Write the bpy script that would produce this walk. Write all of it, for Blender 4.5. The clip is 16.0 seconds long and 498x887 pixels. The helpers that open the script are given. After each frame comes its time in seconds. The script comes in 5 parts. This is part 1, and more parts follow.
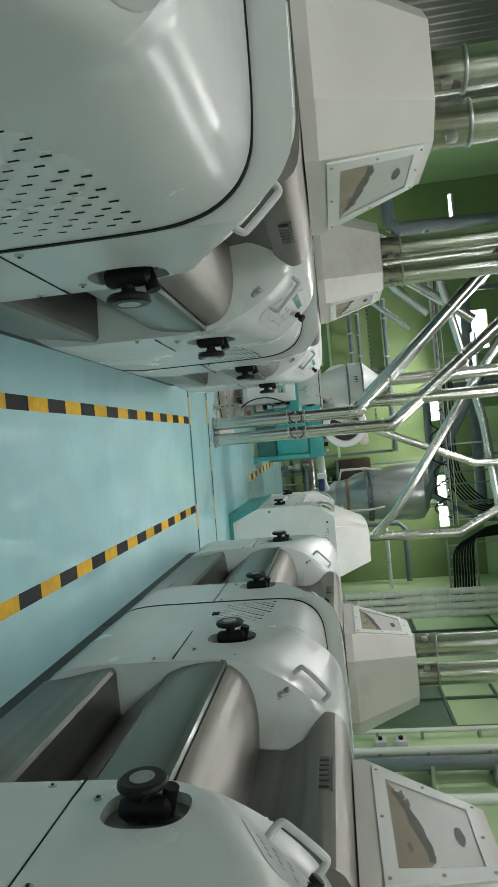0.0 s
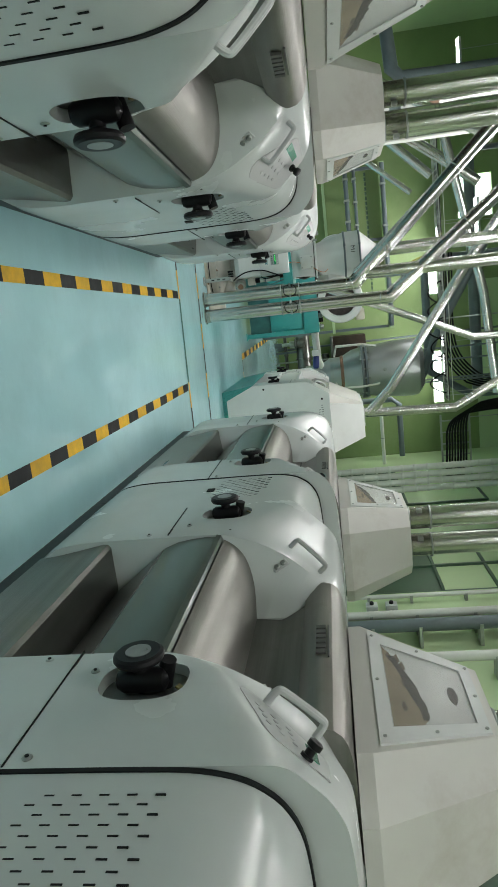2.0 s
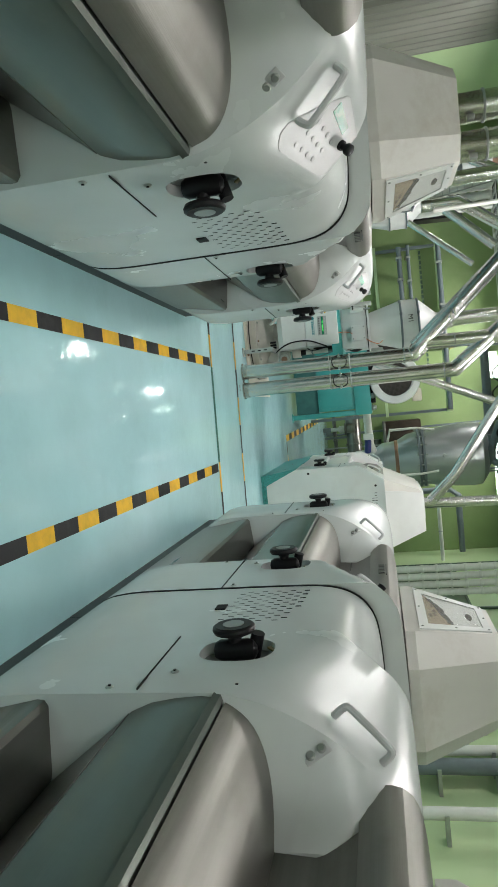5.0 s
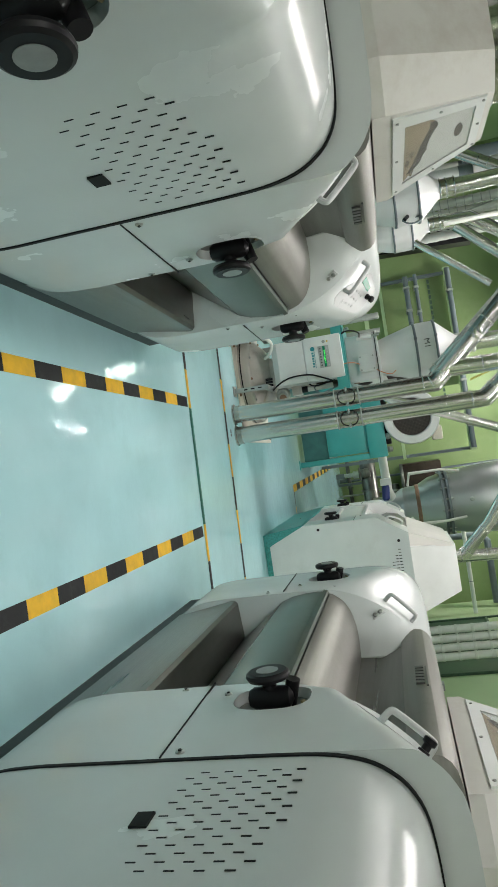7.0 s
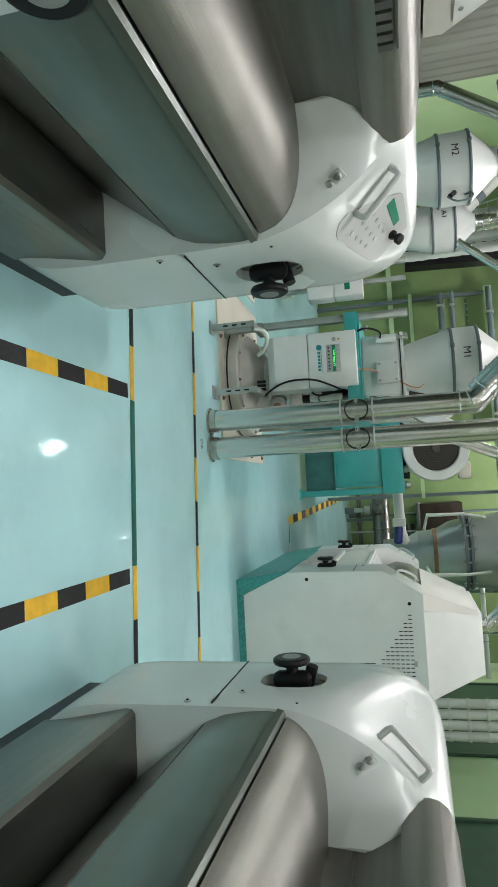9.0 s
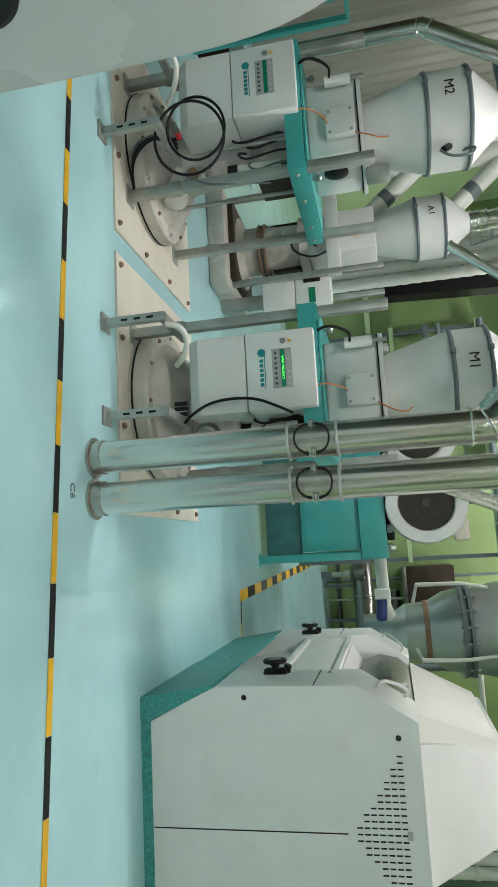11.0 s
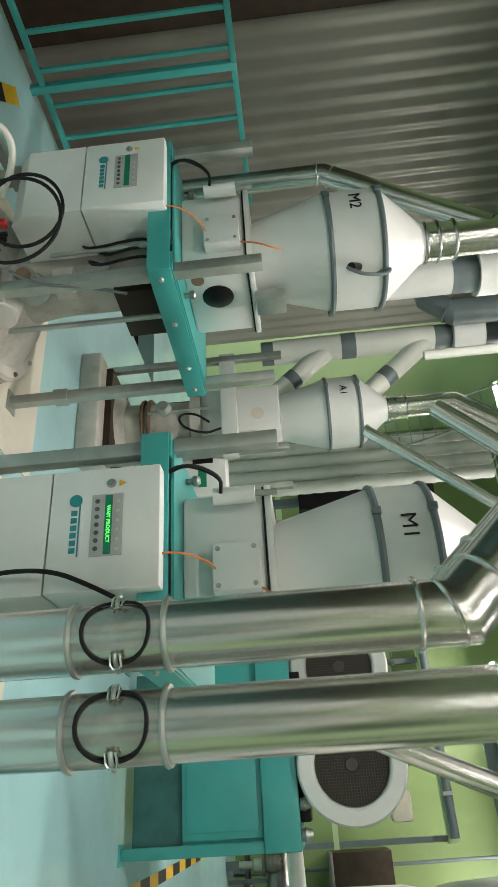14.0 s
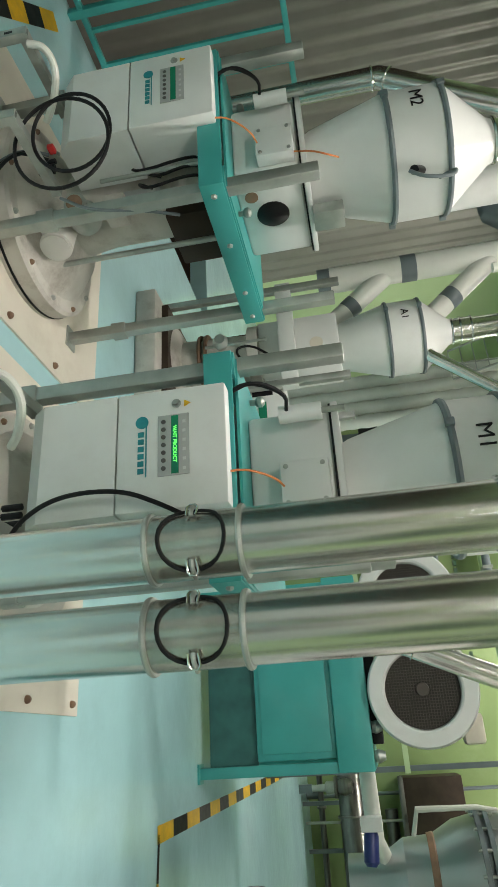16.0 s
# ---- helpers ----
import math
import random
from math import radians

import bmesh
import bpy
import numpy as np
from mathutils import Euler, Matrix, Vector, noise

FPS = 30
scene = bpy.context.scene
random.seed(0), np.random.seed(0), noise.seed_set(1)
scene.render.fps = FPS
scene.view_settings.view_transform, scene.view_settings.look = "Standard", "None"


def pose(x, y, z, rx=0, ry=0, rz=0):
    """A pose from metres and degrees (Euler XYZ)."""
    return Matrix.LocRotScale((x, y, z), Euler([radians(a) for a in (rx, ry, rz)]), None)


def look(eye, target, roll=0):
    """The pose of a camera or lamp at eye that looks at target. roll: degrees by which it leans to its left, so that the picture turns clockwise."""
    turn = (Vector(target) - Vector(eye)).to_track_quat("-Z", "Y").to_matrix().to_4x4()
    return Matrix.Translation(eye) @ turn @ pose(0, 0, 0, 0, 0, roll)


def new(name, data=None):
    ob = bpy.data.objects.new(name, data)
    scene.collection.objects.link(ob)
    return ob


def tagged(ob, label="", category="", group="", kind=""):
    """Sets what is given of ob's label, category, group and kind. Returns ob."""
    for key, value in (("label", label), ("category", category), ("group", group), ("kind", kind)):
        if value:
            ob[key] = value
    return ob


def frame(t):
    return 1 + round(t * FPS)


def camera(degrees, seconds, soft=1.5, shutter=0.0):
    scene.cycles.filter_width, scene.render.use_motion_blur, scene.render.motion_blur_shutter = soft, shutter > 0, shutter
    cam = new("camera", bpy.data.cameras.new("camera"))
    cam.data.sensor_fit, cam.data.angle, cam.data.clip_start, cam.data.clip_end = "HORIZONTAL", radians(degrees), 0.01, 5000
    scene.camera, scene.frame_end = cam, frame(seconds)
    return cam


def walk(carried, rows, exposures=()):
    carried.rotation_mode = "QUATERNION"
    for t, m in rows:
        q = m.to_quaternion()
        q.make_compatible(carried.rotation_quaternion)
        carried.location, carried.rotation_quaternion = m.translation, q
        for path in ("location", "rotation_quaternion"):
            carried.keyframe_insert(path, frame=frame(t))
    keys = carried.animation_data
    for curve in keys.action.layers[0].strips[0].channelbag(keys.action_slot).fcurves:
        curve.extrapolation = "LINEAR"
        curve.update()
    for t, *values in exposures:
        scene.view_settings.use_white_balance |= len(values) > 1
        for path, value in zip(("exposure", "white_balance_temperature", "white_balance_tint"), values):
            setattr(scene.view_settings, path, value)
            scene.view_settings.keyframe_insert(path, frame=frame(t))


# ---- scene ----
cam = camera(41.4, 16.0)
PATH = [
    (0, (-0.17, -1.482, 1.516), (-0.169, 0.502, 1.263), 84.8),
    (0.5, (-0.186, -1.388, 1.512), (0.032, 0.584, 1.263), 85.7),
    (1, (-0.18, -1.357, 1.505), (0.082, 0.609, 1.244), 86.0),
    (1.5, (-0.159, -1.347, 1.506), (0.141, 0.613, 1.248), 85.7),
    (2, (-0.128, -1.341, 1.497), (0.234, 0.608, 1.231), 85.2),
    (2.5, (-0.102, -1.285, 1.483), (0.335, 0.642, 1.173), 85.1),
    (3, (-0.051, -1.079, 1.476), (0.163, 0.892, 1.214), 83.0),
    (3.5, (-0.014, -0.866, 1.449), (0.052, 1.108, 1.132), 84.0),
    (3.7, (-0.015, -0.769, 1.426), (0.103, 1.199, 1.089), 85.9),
    (5.8, (0.061, 0.063, 1.441), (0.135, 2.019, 1.03), 84.5),
    (6, (0.057, 0.182, 1.436), (0.155, 2.143, 1.058), 84.1),
    (6.5, (0.021, 0.472, 1.425), (0.04, 2.424, 0.991), 82.9),
    (7, (0.062, 0.833, 1.402), (-0.008, 2.788, 0.986), 81.4),
    (7.5, (0.092, 1.161, 1.388), (0.008, 3.105, 0.924), 83.7),
    (8, (0.08, 1.535, 1.398), (0.096, 3.485, 0.954), 85.4),
    (8.5, (0.067, 1.909, 1.377), (-0.021, 3.854, 0.921), 84.3),
    (9, (0.079, 2.293, 1.389), (-0.065, 4.234, 0.928), 86.1),
    (9.5, (0.031, 2.711, 1.382), (-0.09, 4.669, 0.993), 85.1),
    (10, (0.005, 3.112, 1.37), (-0.116, 5.058, 0.924), 84.3),
    (10.2, (0.03, 3.296, 1.388), (-0.139, 5.243, 0.965), 84.0),
    (12.3, (-0.034, 4.93, 1.384), (-0.514, 6.818, 0.934), 85.3),
    (12.5, (-0.082, 5.073, 1.388), (-0.597, 6.954, 0.944), 84.7),
    (13, (-0.131, 5.265, 1.416), (-0.82, 7.101, 1.021), 83.0),
    (13.5, (-0.109, 5.346, 1.446), (-1.125, 7.038, 1.123), 82.9),
    (14, (-0.068, 5.379, 1.502), (-1.043, 7.121, 1.387), 84.6),
    (14.5, (-0.003, 5.442, 1.556), (-0.822, 7.265, 1.633), 83.8),
    (15, (0.029, 5.475, 1.562), (-0.698, 7.33, 1.727), 83.8),
    (15.5, (0.025, 5.475, 1.507), (-0.681, 7.345, 1.418), 83.9),
    (16, (-0.007, 5.465, 1.454), (-0.844, 7.256, 1.153), 82.7),
]
# seconds, stops, kelvin, tint of the carried camera's own exposure
EXPOSURES = [(0, -.08, 6500, 10), (3.5, -.04, 6500, 10), (6, .14, 6650, 13), (7, .08, 6650, 12), (8.5, -.04, 6500, 11), (10, 0, 6550, 11), (12.5, 0, 6850, 10), (13.5, .02, 7050, 11), (14.5, -.02, 7050, 11), (15, -.1, 7050, 11), (15.5, -.09, 7050, 11), (16, .03, 7050, 11)]
walk(cam, [(t, look(eye, target, roll)) for t, eye, target, roll in PATH], EXPOSURES)

# ---- light ----
world = bpy.data.worlds.new("world")
world.use_nodes = True
scene.world = world
world.node_tree.nodes["Background"].inputs[0].default_value = (0.75, 0.9, 0.85, 1)
world.node_tree.nodes["Background"].inputs[1].default_value = 0.3


# fluorescent fittings: x, y and watts of each; the unseen y -4.4 pair is added fill
LAMPS = [(-1.4, 17.0, 60), (1.36, 17.0, 60), (-1.4, 12.5, 60), (-1.4, 7.9, 84), (1.4, 7.9, 35), (-1.4, 3.9, 50), (1.4, 3.9, 48), (-1.4, -0.8, 32), (1.4, -0.8, 14), (-4.6, 13.5, 85), (-1.4, -4.4, 15), (1.4, -4.4, 18)]


# ---- materials ----
def material(name, colour, rough=0.5, metal=0.0, spread=0.08, size=6.0, bump=0.05, fine=60.0, stretch=(1, 1, 1), dirt=None, dirt_amount=0.3, coat=0.0, emit=0.0, random_value=0.0):
    m = bpy.data.materials.new(name)
    m.use_nodes = True
    nt = m.node_tree
    b = nt.nodes["Principled BSDF"]
    b.inputs["Metallic"].default_value = metal
    b.inputs["Coat Weight"].default_value = coat
    b.inputs["Coat Roughness"].default_value = 0.08
    geo = nt.nodes.new("ShaderNodeNewGeometry")
    mp = nt.nodes.new("ShaderNodeMapping")
    mp.inputs["Scale"].default_value = stretch
    nt.links.new(geo.outputs["Position"], mp.inputs["Vector"])
    n1 = nt.nodes.new("ShaderNodeTexNoise")
    n1.inputs["Scale"].default_value = size
    n1.inputs["Detail"].default_value = 6
    nt.links.new(mp.outputs[0], n1.inputs["Vector"])
    n2 = nt.nodes.new("ShaderNodeTexNoise")
    n2.inputs["Scale"].default_value = fine
    n2.inputs["Detail"].default_value = 4
    nt.links.new(mp.outputs[0], n2.inputs["Vector"])
    ramp = nt.nodes.new("ShaderNodeValToRGB")
    lo = [max(0, c * (1 - spread)) for c in colour]
    hi = [min(1, c * (1 + spread)) for c in colour]
    ramp.color_ramp.elements[0].position, ramp.color_ramp.elements[0].color = 0.3, (*lo, 1)
    ramp.color_ramp.elements[1].position, ramp.color_ramp.elements[1].color = 0.7, (*hi, 1)
    nt.links.new(n1.outputs["Fac"], ramp.inputs[0])
    out = ramp.outputs[0]
    if dirt:
        mix = nt.nodes.new("ShaderNodeMix")
        mix.data_type = "RGBA"
        n3 = nt.nodes.new("ShaderNodeTexNoise")
        n3.inputs["Scale"].default_value = size * 0.55
        n3.inputs["Detail"].default_value = 9
        n3.inputs["Roughness"].default_value = 0.7
        nt.links.new(geo.outputs["Position"], n3.inputs["Vector"])
        r2 = nt.nodes.new("ShaderNodeValToRGB")
        r2.color_ramp.elements[0].position = 0.52
        r2.color_ramp.elements[1].position = 0.78
        r2.color_ramp.elements[1].color = (dirt_amount,) * 3 + (1,)
        nt.links.new(n3.outputs["Fac"], r2.inputs[0])
        nt.links.new(r2.outputs[0], mix.inputs["Factor"])
        nt.links.new(out, mix.inputs["A"])
        mix.inputs["B"].default_value = (*dirt, 1)
        out = mix.outputs["Result"]
    if random_value:
        info = nt.nodes.new("ShaderNodeObjectInfo")
        mr = nt.nodes.new("ShaderNodeMapRange")
        mr.inputs["To Min"].default_value, mr.inputs["To Max"].default_value = 1 - random_value, 1 + random_value
        nt.links.new(info.outputs["Random"], mr.inputs["Value"])
        hsv = nt.nodes.new("ShaderNodeHueSaturation")
        nt.links.new(mr.outputs[0], hsv.inputs["Value"])
        nt.links.new(out, hsv.inputs["Color"])
        out = hsv.outputs[0]
    nt.links.new(out, b.inputs["Base Color"])
    rr = nt.nodes.new("ShaderNodeMapRange")
    rr.inputs["To Min"].default_value, rr.inputs["To Max"].default_value = max(0.02, rough * 0.75), min(1, rough * 1.3)
    nt.links.new(n1.outputs["Fac"], rr.inputs["Value"])
    nt.links.new(rr.outputs[0], b.inputs["Roughness"])
    if bump:
        bp = nt.nodes.new("ShaderNodeBump")
        bp.inputs["Strength"].default_value = bump
        bp.inputs["Distance"].default_value = 0.01
        nt.links.new(n2.outputs["Fac"], bp.inputs["Height"])
        nt.links.new(bp.outputs[0], b.inputs["Normal"])
    if emit:
        b.inputs["Emission Color"].default_value = (*colour, 1)
        b.inputs["Emission Strength"].default_value = emit
    return m


def glass(name, tint, rough=0.05, mix=0.5):
    """Thin sheet: partly clear, partly glossy."""
    m = bpy.data.materials.new(name)
    m.use_nodes = True
    nt = m.node_tree
    b = nt.nodes["Principled BSDF"]
    b.inputs["Base Color"].default_value = (*tint, 1)
    b.inputs["Roughness"].default_value = rough
    b.inputs["Alpha"].default_value = mix
    return m


WHITE = material("mill_enamel", (0.62, 0.66, 0.645), 0.25, size=2.5, spread=0.035, bump=0.02, fine=220, dirt=(0.42, 0.40, 0.35), dirt_amount=0.06)
WHITE2 = material("flat_white_paint", (0.73, 0.75, 0.73), 0.35, spread=0.04, size=4, bump=0.02, fine=150, dirt=(0.40, 0.36, 0.29), dirt_amount=0.25)
DUSTY = material("dusty_stained_white", (0.55, 0.53, 0.48), 0.55, spread=0.12, size=7, bump=0.06, dirt=(0.20, 0.16, 0.115), dirt_amount=0.8)
KEYPAD = material("membrane_keypad", (0.47, 0.49, 0.48), 0.3, spread=0.03, bump=0.01)
# darker copy of the flour colour, for shading painted on the heap
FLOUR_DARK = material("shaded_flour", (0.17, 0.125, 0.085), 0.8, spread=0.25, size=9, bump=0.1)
CREAM = material("hopper_dusty_white", (0.74, 0.725, 0.68), 0.5, spread=0.06, size=2.2, bump=0.03, dirt=(0.42, 0.35, 0.26), dirt_amount=0.7)
STEEL = material("brushed_stainless", (0.27, 0.262, 0.24), 0.43, 1.0, spread=0.22, size=4, fine=60, bump=0.05, stretch=(1, 0.12, 6), dirt=(0.20, 0.19, 0.165), dirt_amount=0.6)
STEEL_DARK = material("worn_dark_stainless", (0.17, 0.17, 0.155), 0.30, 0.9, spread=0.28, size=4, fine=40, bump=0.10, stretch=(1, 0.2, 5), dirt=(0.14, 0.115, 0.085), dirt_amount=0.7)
PANEL_GREEN = material("tinted_guard", (0.088, 0.106, 0.086), 0.3, 0.35, spread=0.2, size=3, bump=0.03, fine=70, stretch=(1, 0.3, 3), dirt=(0.19, 0.20, 0.18), dirt_amount=0.45, coat=0.15)
PIPE = material("polished_pipe", (0.78, 0.775, 0.75), 0.235, 1.0, spread=0.03, size=1.2, bump=0.0)
PIPE_DULL = material("dull_clear_sleeve", (0.58, 0.565, 0.52), 0.24, 0.9, spread=0.25, size=10, bump=0.05, fine=45, dirt=(0.28, 0.25, 0.2), dirt_amount=0.6)
BLACK = material("black_plastic", (0.012, 0.012, 0.013), 0.38, spread=0.2, bump=0.02)
RUBBER = material("black_gasket", (0.015, 0.018, 0.018), 0.7, bump=0.02)
PLINTH = material("dark_plinth", (0.05, 0.065, 0.065), 0.45, spread=0.2, bump=0.05)
GREY = material("grey_plastic", (0.40, 0.42, 0.41), 0.4, spread=0.04, bump=0.02)
LIGHTGREY = material("light_grey_handle", (0.55, 0.57, 0.56), 0.35, spread=0.04, bump=0.02)
DIAL = material("dial_face", (0.27, 0.28, 0.27), 0.3, spread=0.1, size=40, bump=0.0)
TEAL = material("teal_enamel", (0.045, 0.36, 0.34), 0.38, spread=0.08, size=4, bump=0.03, dirt=(0.12, 0.34, 0.32), dirt_amount=0.4)
TEAL_DARK = material("teal_speckled", (0.05, 0.30, 0.28), 0.45, spread=0.3, size=60, bump=0.05)
GALV = material("galvanised_steel", (0.42, 0.45, 0.42), 0.42, 0.7, spread=0.16, size=9, bump=0.04, dirt=(0.3, 0.3, 0.27), dirt_amount=0.4)
CREAMPAD = material("cream_floor_plate", (0.72, 0.68, 0.58), 0.5, spread=0.06, size=3, bump=0.04, dirt=(0.42, 0.33, 0.24), dirt_amount=0.45)
GREEN = material("green_wall_paint", (0.21, 0.30, 0.115), 0.55, spread=0.07, size=1.2, bump=0.05, fine=30, dirt=(0.36, 0.44, 0.26), dirt_amount=0.4)
GREEN_PALE = material("pale_green_paint", (0.50, 0.64, 0.36), 0.55, spread=0.05, size=1.2, bump=0.04, fine=30)
GREEN_DARK = material("dark_green_metal", (0.05, 0.10, 0.06), 0.4, spread=0.2, size=4, bump=0.03)
# ceiling colour kept dark, with its lack of light put into it
CEIL = material("ceiling_unlit", (0.22, 0.25, 0.19), 0.8, spread=0.05, size=1.5, bump=0.05)
CORR = material("corrugated_sheet", (0.235, 0.23, 0.20), 0.42, 0.15, spread=0.16, size=1.2, bump=0.03, fine=25, stretch=(1, 1, 0.4), dirt=(0.13, 0.12, 0.09), dirt_amount=0.6)
TANK = material("tank_aluminium", (0.50, 0.53, 0.535), 0.33, 0.8, spread=0.05, size=2, bump=0.02)
PVC = material("white_pvc", (0.68, 0.70, 0.64), 0.4, spread=0.05, bump=0.03)
GREYPIPE = material("grey_pvc", (0.13, 0.165, 0.175), 0.42, spread=0.1, bump=0.03)
YELLOW = material("tape_yellow", (0.76, 0.45, 0.03), 0.5, spread=0.12, size=14, bump=0.03, dirt=(0.35, 0.23, 0.06), dirt_amount=0.4, random_value=0.1)
TBLACK = material("tape_black", (0.012, 0.013, 0.014), 0.5, spread=0.2, size=14, bump=0.03, dirt=(0.06, 0.065, 0.065), dirt_amount=0.4, random_value=0.15)
TGREEN = material("tape_green", (0.01, 0.12, 0.09), 0.4, spread=0.15, size=14, bump=0.03)
SCREEN_GREEN = material("display_window", (0.01, 0.22, 0.12), 0.25, spread=0.05, bump=0)
LED = material("lit_green_digits", (0.1, 1.0, 0.15), 0.4, spread=0, bump=0, emit=1.6)
TEALINK = material("teal_print", (0.01, 0.24, 0.27), 0.4, spread=0.05, bump=0)
GREYINK = material("dark_grey_print", (0.09, 0.09, 0.085), 0.4, spread=0.1, bump=0)
BLUE = material("blue_motor_paint", (0.015, 0.03, 0.16), 0.35, spread=0.1, bump=0.03)
TAG = material("brass_tag", (0.20, 0.17, 0.07), 0.4, 0.3, spread=0.3, size=60, bump=0.05)
POCKET = material("pocket_floor", (0.17, 0.19, 0.175), 0.35, 0.4, spread=0.15, size=10, bump=0.04)
RED = material("red_cap", (0.5, 0.02, 0.02), 0.4, bump=0.02)
ORANGE = material("orange_hose", (0.65, 0.20, 0.06), 0.4, bump=0.02)
YCABLE = material("yellow_cable", (0.60, 0.55, 0.12), 0.45, bump=0.02)
RUST = material("rusty_sleeve", (0.22, 0.13, 0.08), 0.6, spread=0.25, size=12, bump=0.08)
FLOUR = material("flour_behind_window", (0.36, 0.285, 0.19), 0.8, spread=0.25, size=5, bump=0.1, dirt=(0.2, 0.15, 0.1), dirt_amount=0.8)
RESIDUE = material("flour_residue", (0.055, 0.048, 0.038), 0.8, spread=0.4, size=30, bump=0.1)
# brown sheet, also the colour of boxes that stand in for shade
BROWN = material("dark_brown_and_shade", (0.05, 0.035, 0.025), 0.5, spread=0.2, bump=0.04)
TUBE = material("lit_tube", (0.92, 1.0, 0.95), 0.4, spread=0, bump=0, emit=40)
DAY = material("daylight_backdrop", (0.9, 1.0, 1.0), 0.9, spread=0, bump=0, emit=11)
ACRYL = glass("acrylic_window", (0.62, 0.62, 0.56), 0.3, 0.12)
WIRE = material("fan_wire", (0.07, 0.06, 0.05), 0.5, spread=0.2, bump=0.02)
# dark teal of the shaded floor under the blower
SHADE_TEAL = material("shaded_teal", (0.03, 0.13, 0.12), 0.4, spread=0.2, size=8, bump=0.04)
MESHDARK = material("fan_mesh", (0.035, 0.03, 0.025), 0.6, spread=0.3, size=25, bump=0.1)

FLOORM = material("aqua_epoxy_floor", (0.43, 0.70, 0.73), 0.03, spread=0.07, size=1.6, bump=0.22, fine=9, dirt=(0.32, 0.53, 0.55), dirt_amount=0.55)
for m in (TBLACK, YELLOW, RUBBER, TGREEN, BLACK, BROWN, PLINTH):
    m.node_tree.nodes["Principled BSDF"].inputs["Specular IOR Level"].default_value = 0.2



# ---- builders ----
ORIGIN = {}


def thing(name, at, label, category, group="", kind=""):
    ob = new(name)
    ob.empty_display_size = 0.1
    ob.location = at
    ORIGIN[ob] = Vector(at)
    return tagged(ob, label, category, group, kind)


def finish(bm, name, mat, angle=32):
    bmesh.ops.recalc_face_normals(bm, faces=bm.faces)
    for f in bm.faces:
        f.smooth = True
    me = bpy.data.meshes.new(name)
    bm.to_mesh(me)
    bm.free()
    me.materials.append(mat)
    me.set_sharp_from_angle(angle=radians(angle))
    return me


def part(name, bm, mat, parent, label="", angle=32):
    """One mesh, given in world coordinates, under a thing or a part."""
    o = ORIGIN[parent]
    bmesh.ops.translate(bm, verts=bm.verts, vec=-o)
    ob = new(name, finish(bm, name, mat, angle))
    ob.parent = parent
    ORIGIN[ob] = o
    return tagged(ob, label)


def single(name, bm, mat, label="", category="", group="", kind="", angle=32):
    ob = new(name, finish(bm, name, mat, angle))
    ORIGIN[ob] = Vector((0, 0, 0))
    return tagged(ob, label, category, group, kind)


def piece(name, me, m, parent):
    ob = new(name, me)
    ob.parent = parent
    ob.matrix_basis = Matrix.Translation(-ORIGIN[parent]) @ m
    return ob


def box(x0, x1, y0, y1, z0, z1, bevel=0.0, seg=2, bm=None):
    b = bmesh.new()
    bmesh.ops.create_cube(b, size=1)
    for v in b.verts:
        v.co = Vector(((x0 + x1) / 2 + v.co.x * (x1 - x0), (y0 + y1) / 2 + v.co.y * (y1 - y0), (z0 + z1) / 2 + v.co.z * (z1 - z0)))
    if bevel:
        bmesh.ops.bevel(b, geom=b.edges[:], offset=bevel, segments=seg, profile=0.5, affect="EDGES")
    return merge(bm, b)


def merge(a, b):
    """Adds b to a and returns a; b alone if a is None."""
    if a is None:
        return b
    me = bpy.data.meshes.new("tmp")
    b.to_mesh(me)
    b.free()
    a.from_mesh(me)
    bpy.data.meshes.remove(me)
    return a


def ring(centre, axis, r, n, start=0.0):
    z = Vector(axis).normalized()
    x = z.orthogonal().normalized()
    y = z.cross(x)
    return [Vector(centre) + x * r * math.cos(start + 2 * math.pi * i / n) + y * r * math.sin(start + 2 * math.pi * i / n) for i in range(n)]


def lathe(base, axis, rz, n=28, bm=None, caps=True):
    """A turned body: rz rows of (radius, distance along the axis)."""
    b = bmesh.new()
    a = Vector(axis).normalized()
    loops = []
    for r, d in rz:
        loops.append([b.verts.new(p) for p in ring(Vector(base) + a * d, a, max(r, 1e-4), n)])
    for l0, l1 in zip(loops, loops[1:]):
        for i in range(n):
            b.faces.new((l0[i], l0[(i + 1) % n], l1[(i + 1) % n], l1[i]))
    if caps:
        b.faces.new(loops[0][::-1])
        b.faces.new(loops[-1])
    return merge(bm, b)


def rod(p, q, r, n=16, bm=None, r2=None):
    d = Vector(q) - Vector(p)
    return lathe(p, d, [(r, 0), (r if r2 is None else r2, d.length)], n, bm)


